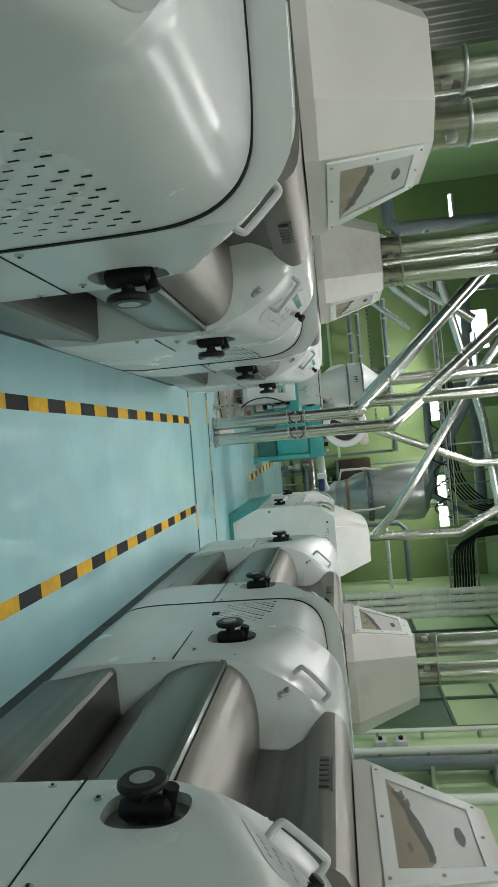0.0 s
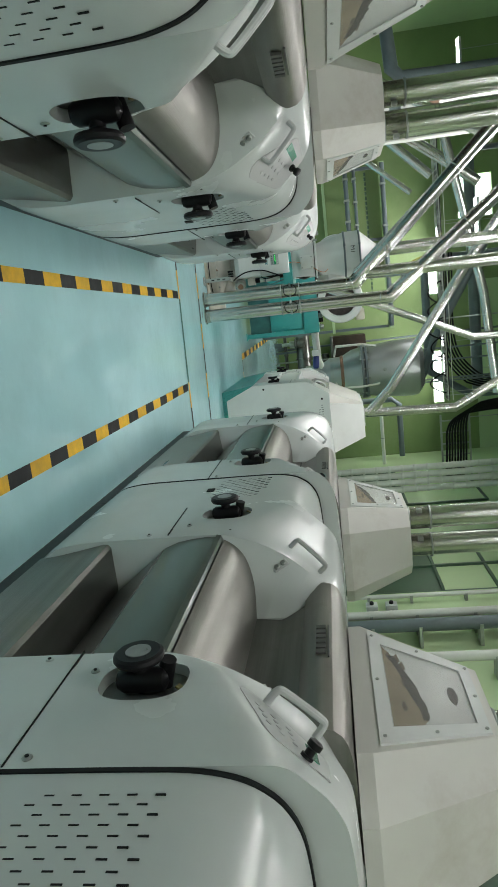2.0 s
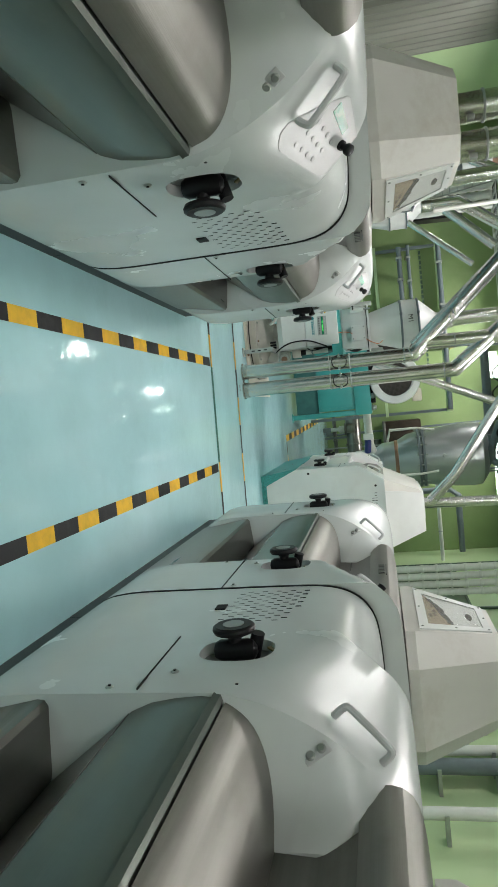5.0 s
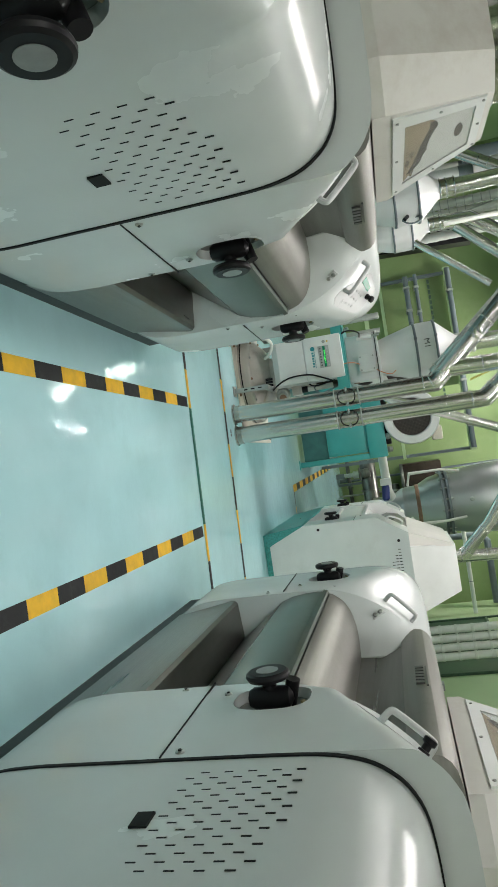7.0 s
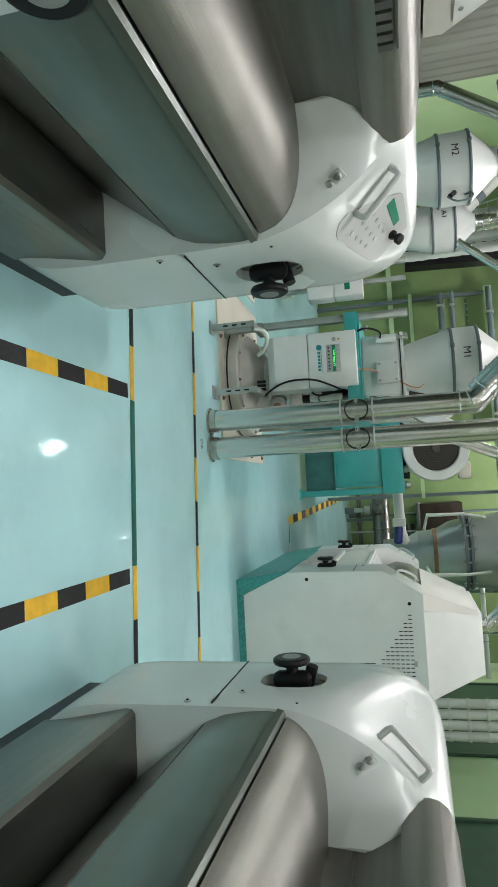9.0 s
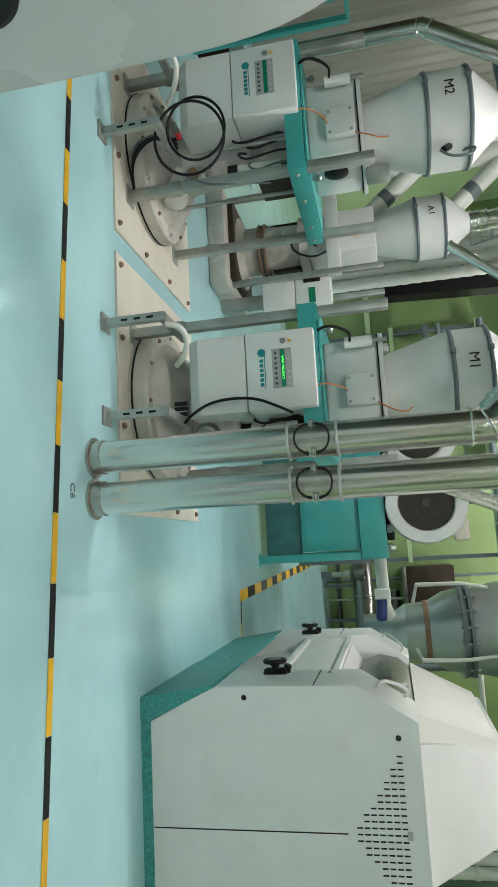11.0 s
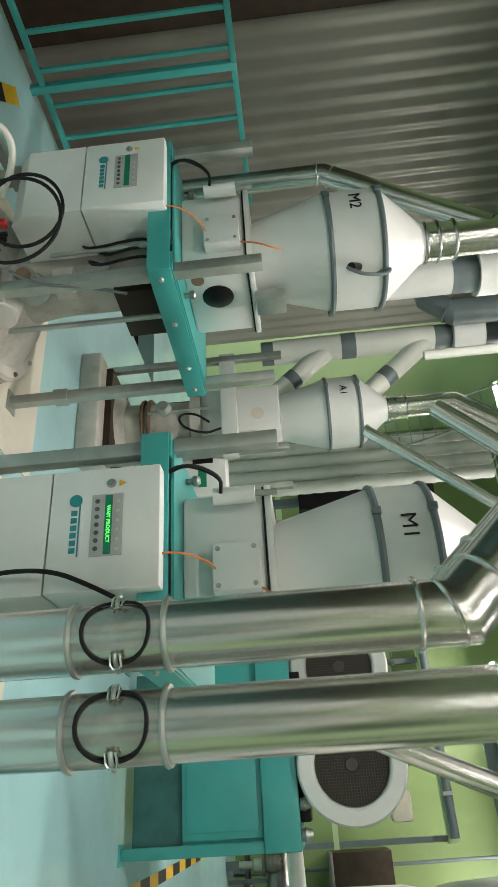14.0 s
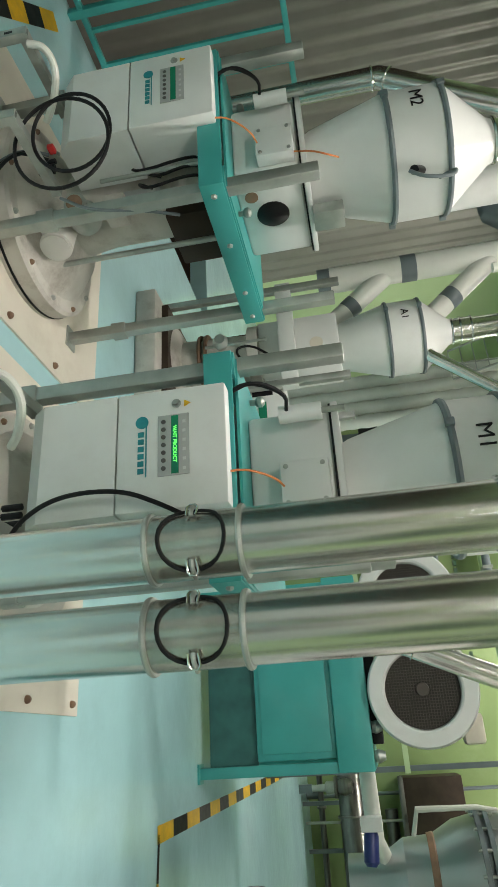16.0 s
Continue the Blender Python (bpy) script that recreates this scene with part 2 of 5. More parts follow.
def sweep(points, r, n=10, bm=None, steps=0):
    """A round tube through points; steps rounds the corners."""
    pts = [Vector(p) for p in points]
    if steps:
        for _ in range(steps):
            out = [pts[0]]
            for a, b_ in zip(pts, pts[1:]):
                out += [a.lerp(b_, 0.25), a.lerp(b_, 0.75)]
            pts = out + [pts[-1]]
    b = bmesh.new()
    loops, last = [], None
    for i, p in enumerate(pts):
        d = (pts[min(i + 1, len(pts) - 1)] - pts[max(i - 1, 0)]).normalized()
        x = d.orthogonal().normalized() if last is None else (last - d * last.dot(d)).normalized()
        last = x
        y = d.cross(x)
        k = 1.0
        if 0 < i < len(pts) - 1:
            c = max(-0.95, min(1, (pts[i + 1] - p).normalized().dot((p - pts[i - 1]).normalized())))
            k = 1 / max(0.5, math.sqrt((1 + c) / 2))
        loops.append([b.verts.new(p + (x * math.cos(2 * math.pi * j / n) + y * math.sin(2 * math.pi * j / n)) * r * (k if steps == 0 else 1)) for j in range(n)])
    for l0, l1 in zip(loops, loops[1:]):
        for j in range(n):
            b.faces.new((l0[j], l0[(j + 1) % n], l1[(j + 1) % n], l1[j]))
    b.faces.new(loops[0][::-1])
    b.faces.new(loops[-1])
    return merge(bm, b)


def prism(section, axis, a, b_, bm=None):
    """A closed section of 2D points drawn along an axis. y: points are (x, z); x: (y, z); z: (x, y)."""
    b = bmesh.new()
    place = {"y": lambda p, t: (p[0], t, p[1]), "x": lambda p, t: (t, p[0], p[1]), "z": lambda p, t: (p[0], p[1], t)}[axis]
    l0 = [b.verts.new(place(p, a)) for p in section]
    l1 = [b.verts.new(place(p, b_)) for p in section]
    n = len(section)
    for i in range(n):
        b.faces.new((l0[i], l0[(i + 1) % n], l1[(i + 1) % n], l1[i]))
    b.faces.new(l0[::-1])
    b.faces.new(l1)
    return merge(bm, b)


def smooth_line(pts, n):
    """n points evenly along a rounded polyline."""
    p = [Vector((*q, 0)) for q in pts]
    for _ in range(2):
        out = [p[0]]
        for a, b_ in zip(p, p[1:]):
            out += [a.lerp(b_, 0.22), a.lerp(b_, 0.78)]
        p = out + [p[-1]]
    ln = [0.0]
    for a, b_ in zip(p, p[1:]):
        ln.append(ln[-1] + (b_ - a).length)
    res = []
    for i in range(n):
        t, k = ln[-1] * i / (n - 1), 0
        while k < len(p) - 2 and ln[k + 1] < t:
            k += 1
        q = p[k].lerp(p[k + 1], (t - ln[k]) / max(1e-9, ln[k + 1] - ln[k]))
        res.append((q.x, q.y))
    return res


def arc_ring(centre, axis, r, thick, n=24, bm=None):
    """A thin torus-like band round a pipe."""
    return lathe(Vector(centre) - Vector(axis).normalized() * thick, axis, [(r - thick, 0), (r + thick, 0), (r + thick * 1.4, thick), (r + thick, 2 * thick), (r - thick, 2 * thick)], n, bm)


def text_bm(words, height, place, right, up, depth=0.002):
    """Letters as a mesh, centred on place."""
    cu = bpy.data.curves.new("letters", "FONT")
    cu.body, cu.size, cu.extrude = words, height * 1.38, depth
    cu.align_x, cu.align_y = "CENTER", "CENTER"
    cu.resolution_u = 3
    ob = bpy.data.objects.new("letters", cu)
    scene.collection.objects.link(ob)
    bpy.context.view_layer.update()
    me = bpy.data.meshes.new_from_object(ob.evaluated_get(bpy.context.evaluated_depsgraph_get()))
    bpy.data.objects.remove(ob)
    bpy.data.curves.remove(cu)
    b = bmesh.new()
    b.from_mesh(me)
    bpy.data.meshes.remove(me)
    x, y = Vector(right).normalized(), Vector(up).normalized()
    z = x.cross(y)
    m = Matrix((x, y, z)).transposed().to_4x4()
    m.translation = Vector(place)
    bmesh.ops.transform(b, matrix=m, verts=b.verts)
    return b

# ---- the room ----
XL, XR, YN, YF, ZC = -7.2, 4.2, -6.0, 18.2, 7.0
SX, SY0, SY1 = -4.5, 3.0, 11.3
bm = None
for x0, x1, y0, y1 in [(SX, XR, YN, YF), (XL, SX, YN, SY0), (XL, SX, SY1 + 0.4, YF)]:
    bm = box(x0, x1, y0, y1, -0.2, 0.0, bm=bm)
single("floor", bm, FLOORM, "glossy aqua epoxy resin floor", "floor", kind="structure")
single("ceiling", box(XL - 0.2, XR + 0.2, YN - 0.2, YF + 0.2, ZC, ZC + 0.2), CEIL, "grey-green ceiling slab, darkened as unlit", "ceiling", kind="structure")
single("wall_near", box(XL - 0.2, XR + 0.2, YN - 0.2, YN, 0, ZC), GREEN, "green painted wall", "wall", kind="structure")
# far wall with three window openings
pit = box(XL, SX, SY0, SY1 + 0.4, -2.7, -2.6)
pit = box(SX, SX + 0.15, SY0, SY1 + 0.4, -2.6, -0.2, bm=pit)
pit = box(XL, SX, SY1 + 0.4, SY1 + 0.55, -2.6, -0.2, bm=pit)
pit = box(XL, SX, SY0 - 0.15, SY0, -2.6, -0.2, bm=pit)
single("stairwell", pit, BROWN, "unlit dark brown stairwell", "stairwell", kind="structure")
bm = None
for x0, x1, z0, z1 in [(XL, -4.4, 0, ZC), (-4.4, XR, 0, 4.38), (-4.4, -1.05, 4.38, 5.3), (-0.35, 1.28, 4.38, 4.66), (2.76, XR, 4.38, 4.66), (-1.05, XR, 4.66, 5.3), (-4.4, -3.4, 5.3, ZC), (-3.4, 0.4, 6.2, ZC), (0.4, XR, 5.3, ZC), (-2.3, 0.4, 5.3, 6.2)]:
    bm = box(x0, x1, YF, YF + 0.25, z0, z1, bm=bm)
single("wall_far", bm, GREEN, "green painted far wall with high windows", "wall", kind="structure")
single("backdrop", box(-6, 6, YF + 1.2, YF + 1.25, 3, 8), DAY, "bright overcast daylight", "backdrop", kind="structure")
single("wall_right", box(XR, XR + 0.2, YN, YF + 0.25, 0, ZC), GREEN_PALE, "pale green painted side wall", "wall", kind="structure")
# side wall beyond the stairwell: green, then corrugated sheet
single("wall_left", box(XL - 0.2, XL, YN, 9.2, 3.1, ZC), GREEN_PALE, "pale green painted upper side wall", "wall", kind="structure")
single("wall_stair", box(XL - 0.2, XL, YN, 9.2, -2.7, 3.1), BROWN, "dark brown sheeted wall behind the stairs", "wall", kind="structure")
YC = 14.5
sec = [(XL - 0.2, 9.2)]
for i in range(97):
    sec.append((XL + (0.045 if i % 4 in (1, 2) else 0.0), 9.2 + (YC - 9.2) * i / 96))
sec.append((XL - 0.2, YC))
single("wall_corrugated", prism(sec, "z", -2.7, ZC), CORR, "grey corrugated metal sheet wall", "wall", kind="structure", angle=75)
single("wall_left_far", box(XL - 0.2, XL, YC, YF, 0, ZC), GREEN_PALE, "pale green painted side wall beyond the sheeting", "wall", kind="structure")
single("trim", box(-0.6, XR, YF - 0.06, YF - 0.002, 5.6, 6.9), GREEN_PALE, "pale green upper wall band", "wall", kind="structure")


def lamp(x, y, z=4.5, power=55):
    t = thing("ceiling_light", (x, y, z), "twin-tube fluorescent ceiling light, switched on, some added as fill", "lamp", "ceiling lights")
    part("body", box(x - 0.62, x + 0.62, y - 0.07, y + 0.07, z + 0.03, z + 0.08, 0.01), WHITE2, t)
    part("hanger", rod((x - 0.4, y, z + 0.08), (x - 0.4, y, ZC), 0.006, 8), GALV, t)
    part("hanger", rod((x + 0.4, y, z + 0.08), (x + 0.4, y, ZC), 0.006, 8), GALV, t)
    for dy in (-0.04, 0.04):
        part("tube", rod((x - 0.6, y + dy, z + 0.012), (x + 0.6, y + dy, z + 0.012), 0.014, 10), TUBE, t)
    ld = bpy.data.lights.new("tube_light", "AREA")
    ld.shape, ld.size, ld.size_y, ld.energy, ld.color = "RECTANGLE", 1.2, 0.14, power, (1.0, 0.965, 0.97)
    lo = new("tube_light", ld)
    lo.matrix_world = look((x, y, z - 0.02), (x, y, 0))


for x, y, watts in LAMPS:
    lamp(x, y, power=watts)


# ---- roller mills ----
P_OUT = [(.08, .10), (0, .225), (0, .60), (0, 1.0), (0, 1.17), (.012, 1.27), (.045, 1.355), (.11, 1.425), (.22, 1.46), (.50, 1.468), (.72, 1.47)]
P_BAY = [(.085, .10), (.01, .225), (.01, .70), (.01, .94), (.03, 1.03), (.068, 1.13), (.14, 1.25), (.265, 1.38), (.44, 1.44), (.56, 1.465), (.72, 1.47)]
P_IN = [(.34, .10), (.34, .225), (.34, .70), (.34, .94), (.34, 1.05), (.34, 1.13), (.345, 1.25), (.37, 1.36), (.45, 1.43), (.56, 1.462), (.72, 1.468)]
P_PERF = [(.08, .10), (0, .225), (0, .70), (0, 1.0), (.003, 1.15), (.025, 1.25), (.075, 1.32), (.15, 1.36), (.28, 1.372), (.56, 1.375), (.72, 1.375)]
FACET = 0.95


def ridge(u):
    """Height at which the upright face turns into the sloping shoulder, u away from the bay."""
    return 1.06 + .53 * u


def shoulder(u):
    """Section with an upright face, a crisp ridge and a flat shoulder above it."""
    zr, z1 = ridge(u), 1.44
    a1 = FACET * (z1 - zr)
    return [(.08, .10), (0, .225), (0, .60), (0, zr - .16), (0, zr - .012), (.016, zr + .02), (a1 * .5, (zr + z1) / 2), (a1 - .02, z1 - .02), (a1 + .06, 1.461), (.50, 1.468), (.72, 1.47)]


def inset(prof, d):
    return [(min(a + d, .72), b - d * .6) for a, b in prof]


def oval(x0, x1, y, z, hy, hz, square=0.78):
    bm = bmesh.new()
    turn = [2 * math.pi * i / 32 for i in range(32)]
    pts = [(math.copysign(abs(math.cos(a)) ** square, math.cos(a)), math.copysign(abs(math.sin(a)) ** square, math.sin(a))) for a in turn]
    l0 = [bm.verts.new((x0, y + c * hy, z + s * hz)) for c, s in pts]
    l1 = [bm.verts.new((x1, y + c * hy, z + s * hz)) for c, s in pts]
    for i in range(32):
        bm.faces.new((l0[i], l0[(i + 1) % 32], l1[(i + 1) % 32], l1[i]))
    bm.faces.new(l0[::-1])
    bm.faces.new(l1)
    bmesh.ops.recalc_face_normals(bm, faces=bm.faces)
    return bm


def carve(ob, bm):
    """Cuts the shape bm, in world coordinates, out of a part for good."""
    bmesh.ops.translate(bm, verts=bm.verts, vec=-ORIGIN[ob])
    me = bpy.data.meshes.new("cutter")
    bm.to_mesh(me)
    bm.free()
    me.materials.append(ob.data.materials[0])
    cut = new("cutter", me)
    cut.parent = ob.parent
    mod = ob.modifiers.new("cut", "BOOLEAN")
    mod.operation, mod.object, mod.solver = "DIFFERENCE", cut, "EXACT"
    bpy.context.view_layer.update()
    out = bpy.data.meshes.new_from_object(ob.evaluated_get(bpy.context.evaluated_depsgraph_get()))
    ob.modifiers.clear()
    bpy.data.objects.remove(cut)
    if len(out.polygons) > 50:
        ob.data = out
        out.set_sharp_from_angle(angle=radians(32))


def handwheel(t, wx, wy, wz, sx):
    """Black adjusting wheel on a bracket in an oval pocket; wx is the panel's face."""
    k = -sx
    part("wheel_pocket", oval(wx - k * 0.047, wx - k * 0.036, wy, wz + 0.005, 0.098, 0.122), POCKET, t, "dull grey oval recess")
    w = part("handwheel", lathe((wx + k * 0.082, wy, wz), (-k, 0, 0), [(.03, 0), (.058, .0), (.066, .005), (.068, .014), (.063, .024), (.030, .030), (.022, .042), (.022, .11)], 26), BLACK, t, "black adjusting handwheel with a dial")
    part("dial", lathe((wx + k * 0.0835, wy, wz), (-k, 0, 0), [(.034, 0), (.034, .003)], 22), DIAL, w, "pale scale dial")
    bm = lathe((wx, wy, wz - 0.07), (0, 0, 1), [(.006, 0), (.024, .006), (.033, .022), (.034, .11), (.03, .13), (.012, .14)], 18)
    bm = rod((wx - k * 0.03, wy + 0.025, wz + 0.05), (wx + k * 0.045, wy + 0.02, wz + 0.072), 0.022, 14, bm)
    part("bracket", bm, BLACK, w)


def screw(t, x, y, z, k, r=0.0125):
    s = part("screw", lathe((x - k * 0.002, y, z), (k, 0, 0), [(r, 0), (r, .004), (r * .75, .007)], 14), GALV, t)
    part("socket", lathe((x + k * 0.005, y, z), (k, 0, 0), [(r * .4, 0), (r * .4, .003)], 8), BLACK, s)


def loft(stations, X, zs, n=84):
    """Skin through profiles at several y, with both ends closed; the profile is mirrored about the machine's middle."""
    bm = bmesh.new()
    loops = []
    for y, prof in stations:
        pts = smooth_line(prof, n)
        pts = pts + [(1.44 - a, b) for a, b in pts[::-1][1:]]
        loops.append([bm.verts.new((X(a), y, b * zs)) for a, b in pts])
    m = len(loops[0])
    for l0, l1 in zip(loops, loops[1:]):
        for i in range(m):
            bm.faces.new((l0[i], l0[(i + 1) % m], l1[(i + 1) % m], l1[i]))
    bm.faces.new(loops[0][::-1])
    bm.faces.new(loops[-1])
    return bm


def lerp_profile(p, q, t):
    return [(a[0] * (1 - t) + b[0] * t, a[1] * (1 - t) + b[1] * t) for a, b in zip(p, q)]


def mill(ref, sx, y0, y1, b0, b1, vents, panel_far, w0, w1, zs=1.0, vent_step=0.0265, rise=0.0):
    """A roller mill beside the aisle. ref: its face; sx: the way into it; y0 to y1 its length; b0 to b1 the roll bay."""
    k = -sx
    X = lambda a: ref + sx * a
    t = thing("roller_mill", (X(0.72), (y0 + y1) / 2, 0), "white roller mill with stainless covers" + (" and a vented end cover" if vents else " at the end of the row"), "machine", "roller mills along the aisle")
    sp = (y1 - y0)
    part("plinth", box(min(X(.10), X(1.34)), max(X(.10), X(1.34)), y0 + 0.004, y1 - 0.004, 0, .12), PLINTH, t, "dark recessed base")
    un = b0 - y0 - .012
    st = [(b0 - u, shoulder(u)) for u in (un, un * .75, .30, .20, .11)] + [(b0 - .05, lerp_profile(shoulder(.08), P_BAY, .5)), (b0, P_BAY), (b0 + .05, lerp_profile(P_BAY, P_IN, .3)), (b0 + .16, P_IN)]
    near = part("near_housing", loft(st, X, zs), WHITE, t)
    st = [(b1 - .16, P_IN), (b1 - .05, lerp_profile(P_BAY, P_IN, .3)), (b1, P_BAY), (b1 + .05, lerp_profile(shoulder(.08), P_BAY, .5))] + [(b1 + u, shoulder(u)) for u in (.11, .20, .30, .39)]
    if vents:
        st += [(b1 + .42, lerp_profile(shoulder(.40), P_PERF, .35)), (b1 + .455, lerp_profile(shoulder(.43), P_PERF, .85)), (b1 + .49, P_PERF), (y1, P_PERF)]
    else:
        st += [(b1 + .415, lerp_profile(shoulder(.40), P_OUT, .4)), (b1 + .445, lerp_profile(shoulder(.43), P_OUT, .9)), (b1 + .47, P_OUT), (y1 - .025, P_OUT), (y1 - .008, inset(P_OUT, .006)), (y1, inset(P_OUT, .022))]
    far = part("far_housing", loft(st, X, zs), WHITE, t)
    if vents:
        big = [(a - 0.004, b + 0.004) for a, b in P_PERF]
        part("seam_gasket", loft([(y1 - 0.003, big), (y1 + 0.010, big)], X, zs), RUBBER, t, "black seam gasket")
        # vent slots, a stepped field
        me = finish(box(-0.003, 0.003, -0.0019, 0.0019, -0.0105, 0.0105), "vent_slot", RUBBER)
        me2 = finish(box(-0.004, 0.004, -0.028, 0.028, -0.020, 0.020), "latch_window", RUBBER)
        for i in range(15):
            for j in range(5):
                if i > 8 and j == 0 and i % 2 == 0:
                    continue
                piece("vent_slot", me, pose(X(0.0022), y1 - 0.068 - i * vent_step, (1.095 - j * 0.058 - (i % 2) * 0.029 - i * 0.0015) * zs), far)
        piece("latch_window", me2, pose(X(-0.001), y1 - 0.27, .782 * zs), far)
    # panel joints
    jz = .715 * zs
    part("panel_joint", box(X(0) - 0.003, X(0) + 0.003, y0 + 0.02, b0 - 0.004, jz - 0.0018, jz + 0.0018), RUBBER, near)
    part("panel_joint", box(X(0) - 0.003, X(0) + 0.003, b1 + 0.004, b1 + 0.42 if vents else y1 - 0.02, jz - 0.0018, jz + 0.0018), RUBBER, far)
    for yy, zz in ((b0 - 0.12, .79), (b1 + 0.12, .79), (b0 - 0.035, .62), (b1 + 0.035, .62), (y0 + 0.05, .76), (b1 + 0.05, .99)):
        screw(t, X(0 if min(abs(yy - b0), abs(yy - b1)) > 0.06 else 0.007 if zz < .9 else 0.016), yy, zz * zs, k)
    # roll bay
    a, c = b0 - 0.01, b1 + 0.01
    sec = lambda pts: [(X(p[0]), p[1] * zs) for p in pts]
    part("lower_drawer", prism(sec([(.075, .10), (.022, .415), (.024, .437), (.038, .452), (.19, .485), (.30, .485), (.30, .10)]), "y", a, c), STEEL_DARK, t, "stainless lower cover", 25)
    part("lower_flap", prism(sec([(.22, .47), (.085, .66), (.056, .695), (.07, .71), (.30, .60), (.30, .47)]), "y", a, c), STEEL_DARK, t, "dark steel flap", 25)
    part("front_guard", prism(sec([(.052, .703), (.032, .76), (.022, .83), (.018, .90), (.022, .938), (.03, .945), (.075, .945), (.075, .71)]), "y", a, c), PANEL_GREEN, t, "greenish tinted front guard", 40)
    part("guard_rim", prism(sec([(.012, .935), (.016, .956), (.03, .962), (.05, .958), (.05, .935)]), "y", a, c), PANEL_GREEN, t, "dull metal rim")
    hood = smooth_line([(.034, .968), (.05, 1.0 + rise), (.085, 1.042 + rise), (.135, 1.072 + rise), (.20, 1.09 + rise), (.27, 1.097 + rise), (.345, 1.097 + rise)], 16)
    part("roll_cover", prism(sec(hood + [(.345, .90), (.08, .90), (.055, .966)]), "y", a, c), STEEL, t, "curved stainless roll cover", 25)
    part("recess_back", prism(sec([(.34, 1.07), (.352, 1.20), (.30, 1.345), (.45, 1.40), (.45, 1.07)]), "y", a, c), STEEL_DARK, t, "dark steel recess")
    bar = smooth_line([(.30, 1.305), (.272, 1.34), (.264, 1.375), (.272, 1.42), (.305, 1.452), (.38, 1.468), (.50, 1.473), (.72, 1.474)], 20)
    part("top_bar", prism(sec(bar + [(.72, 1.36), (.40, 1.36)]), "y", a, c), STEEL, t, "rounded stainless top bar with a dark maker's mark", 25)
    part("rear_body", box(min(X(.45), X(1.42)), max(X(.45), X(1.42)), a, c, .10 * zs, 1.462 * zs), WHITE, t)
    # maker's mark as plain bars
    ym = b0 + (b1 - b0) * 0.5
    for i in range(6):
        part("mark_bar", box(X(.262) - 0.003, X(.262) + 0.006 * 1, ym - 0.10 + i * 0.036, ym - 0.10 + i * 0.036 + 0.024, 1.36 * zs, 1.395 * zs), GREYINK, t)
    part("mark_bar", box(X(.266) - 0.003, X(.266) + 0.004, ym - 0.12, ym + 0.11, 1.402 * zs, 1.408 * zs), GREYINK, t)
    for ob, w, d in ((near, w0, 1), (far, w1, -1)):
        carve(ob, oval(X(-0.02), X(0.045), w, .942 * zs, 0.095, 0.119))
        bm = box(-.003, .003, -.010, .010, -.024, .024, .001)
        near_bay = min(abs(w - b0), abs(w - b1)) < 0.3
        bmesh.ops.transform(bm, matrix=pose(X(0.017 if near_bay else 0.002), w - d * 0.03, 1.055 * zs, 20, sx * (24 if near_bay else 5)), verts=bm.verts)
        part("brass_tag", bm, TAG, ob, "small tarnished tag")
    handwheel(t, X(0), w0, .937 * zs, sx)
    handwheel(t, X(0), w1, .937 * zs, sx)
    for hous, b, d in ((near, b0, -1), (far, b1, 1)):
        hu = .135 if panel_far else .10
        p0 = Vector((X(FACET * (1.245 - ridge(.10))), b + d * hu, 1.245 * zs))
        p1 = Vector((X(FACET * (1.365 - ridge(.08))), b + d * (hu - .02), 1.365 * zs))
        out = Vector((k * 0.04, -d * .012, 0.04))
        part("grab_handle", sweep([p0 - out * .2, p0 + out * .9, p0 + out + (p1 - p0) * .12, p1 + out - (p1 - p0) * .12, p1 + out * .9, p1 - out * .2], 0.0115, 10, steps=2), LIGHTGREY, t, "light grey grab handle")
        bm = box(-.019, .019, -.003, .003, -.038, .038, .003)
        at = pose(X(.16), b - d * .032, 1.205 * zs, 0, 0, k * d * 52) @ pose(0, 0, 0, 0, sx * k * d * 35, 0)
        bmesh.ops.transform(bm, matrix=at, verts=bm.verts)
        part("button_plate", bm, LIGHTGREY, t)
        for dz in (-.017, .017):
            part("push_button", lathe(at @ Vector((0, 0, dz)), (k * .79, -d * .62, 0), [(.0125, 0), (.0125, .009), (.009, .013)], 14), GALV, t)
        if (d > 0) == panel_far:
            # control panel let into the shoulder
            def skin(u, v, lift=0.0):
                """A place on the sloping shoulder: u away from the bay, v from its ridge to the top, raised by lift."""
                z = ridge(u) + v * (1.44 - ridge(u))
                return Vector((X(FACET * (z - ridge(u)) - lift * .68), b + d * (u - lift * .34), (z + lift * .65) * zs))

            low = lambda u: .16 + .20 * max(0, (u - .35) / .06) ** 2 + .10 * max(0, (.16 - u) / .05) ** 2
            high = lambda u: min(.86, .34 + 4.0 * (u - .11))

            def patch(u0, u1, s0, s1, lift, n=6, m=6):
                bm = bmesh.new()
                at = lambda f, u: f(u) if callable(f) else f
                grid = [[[bm.verts.new(skin(u, at(s0, u) * (1 - g / m) + at(s1, u) * g / m, h)) for g in range(m + 1)] for u in [u0 + (u1 - u0) * e / n for e in range(n + 1)]] for h in (lift, -.012)]
                for e in range(n):
                    for g in range(m):
                        for lay in grid:
                            bm.faces.new((lay[e][g], lay[e + 1][g], lay[e + 1][g + 1], lay[e][g + 1]))
                for e in range(n):
                    for g in (0, m):
                        bm.faces.new((grid[0][e][g], grid[0][e + 1][g], grid[1][e + 1][g], grid[1][e][g]))
                for g in range(m):
                    for e in (0, n):
                        bm.faces.new((grid[0][e][g], grid[0][e][g + 1], grid[1][e][g + 1], grid[1][e][g]))
                return bm

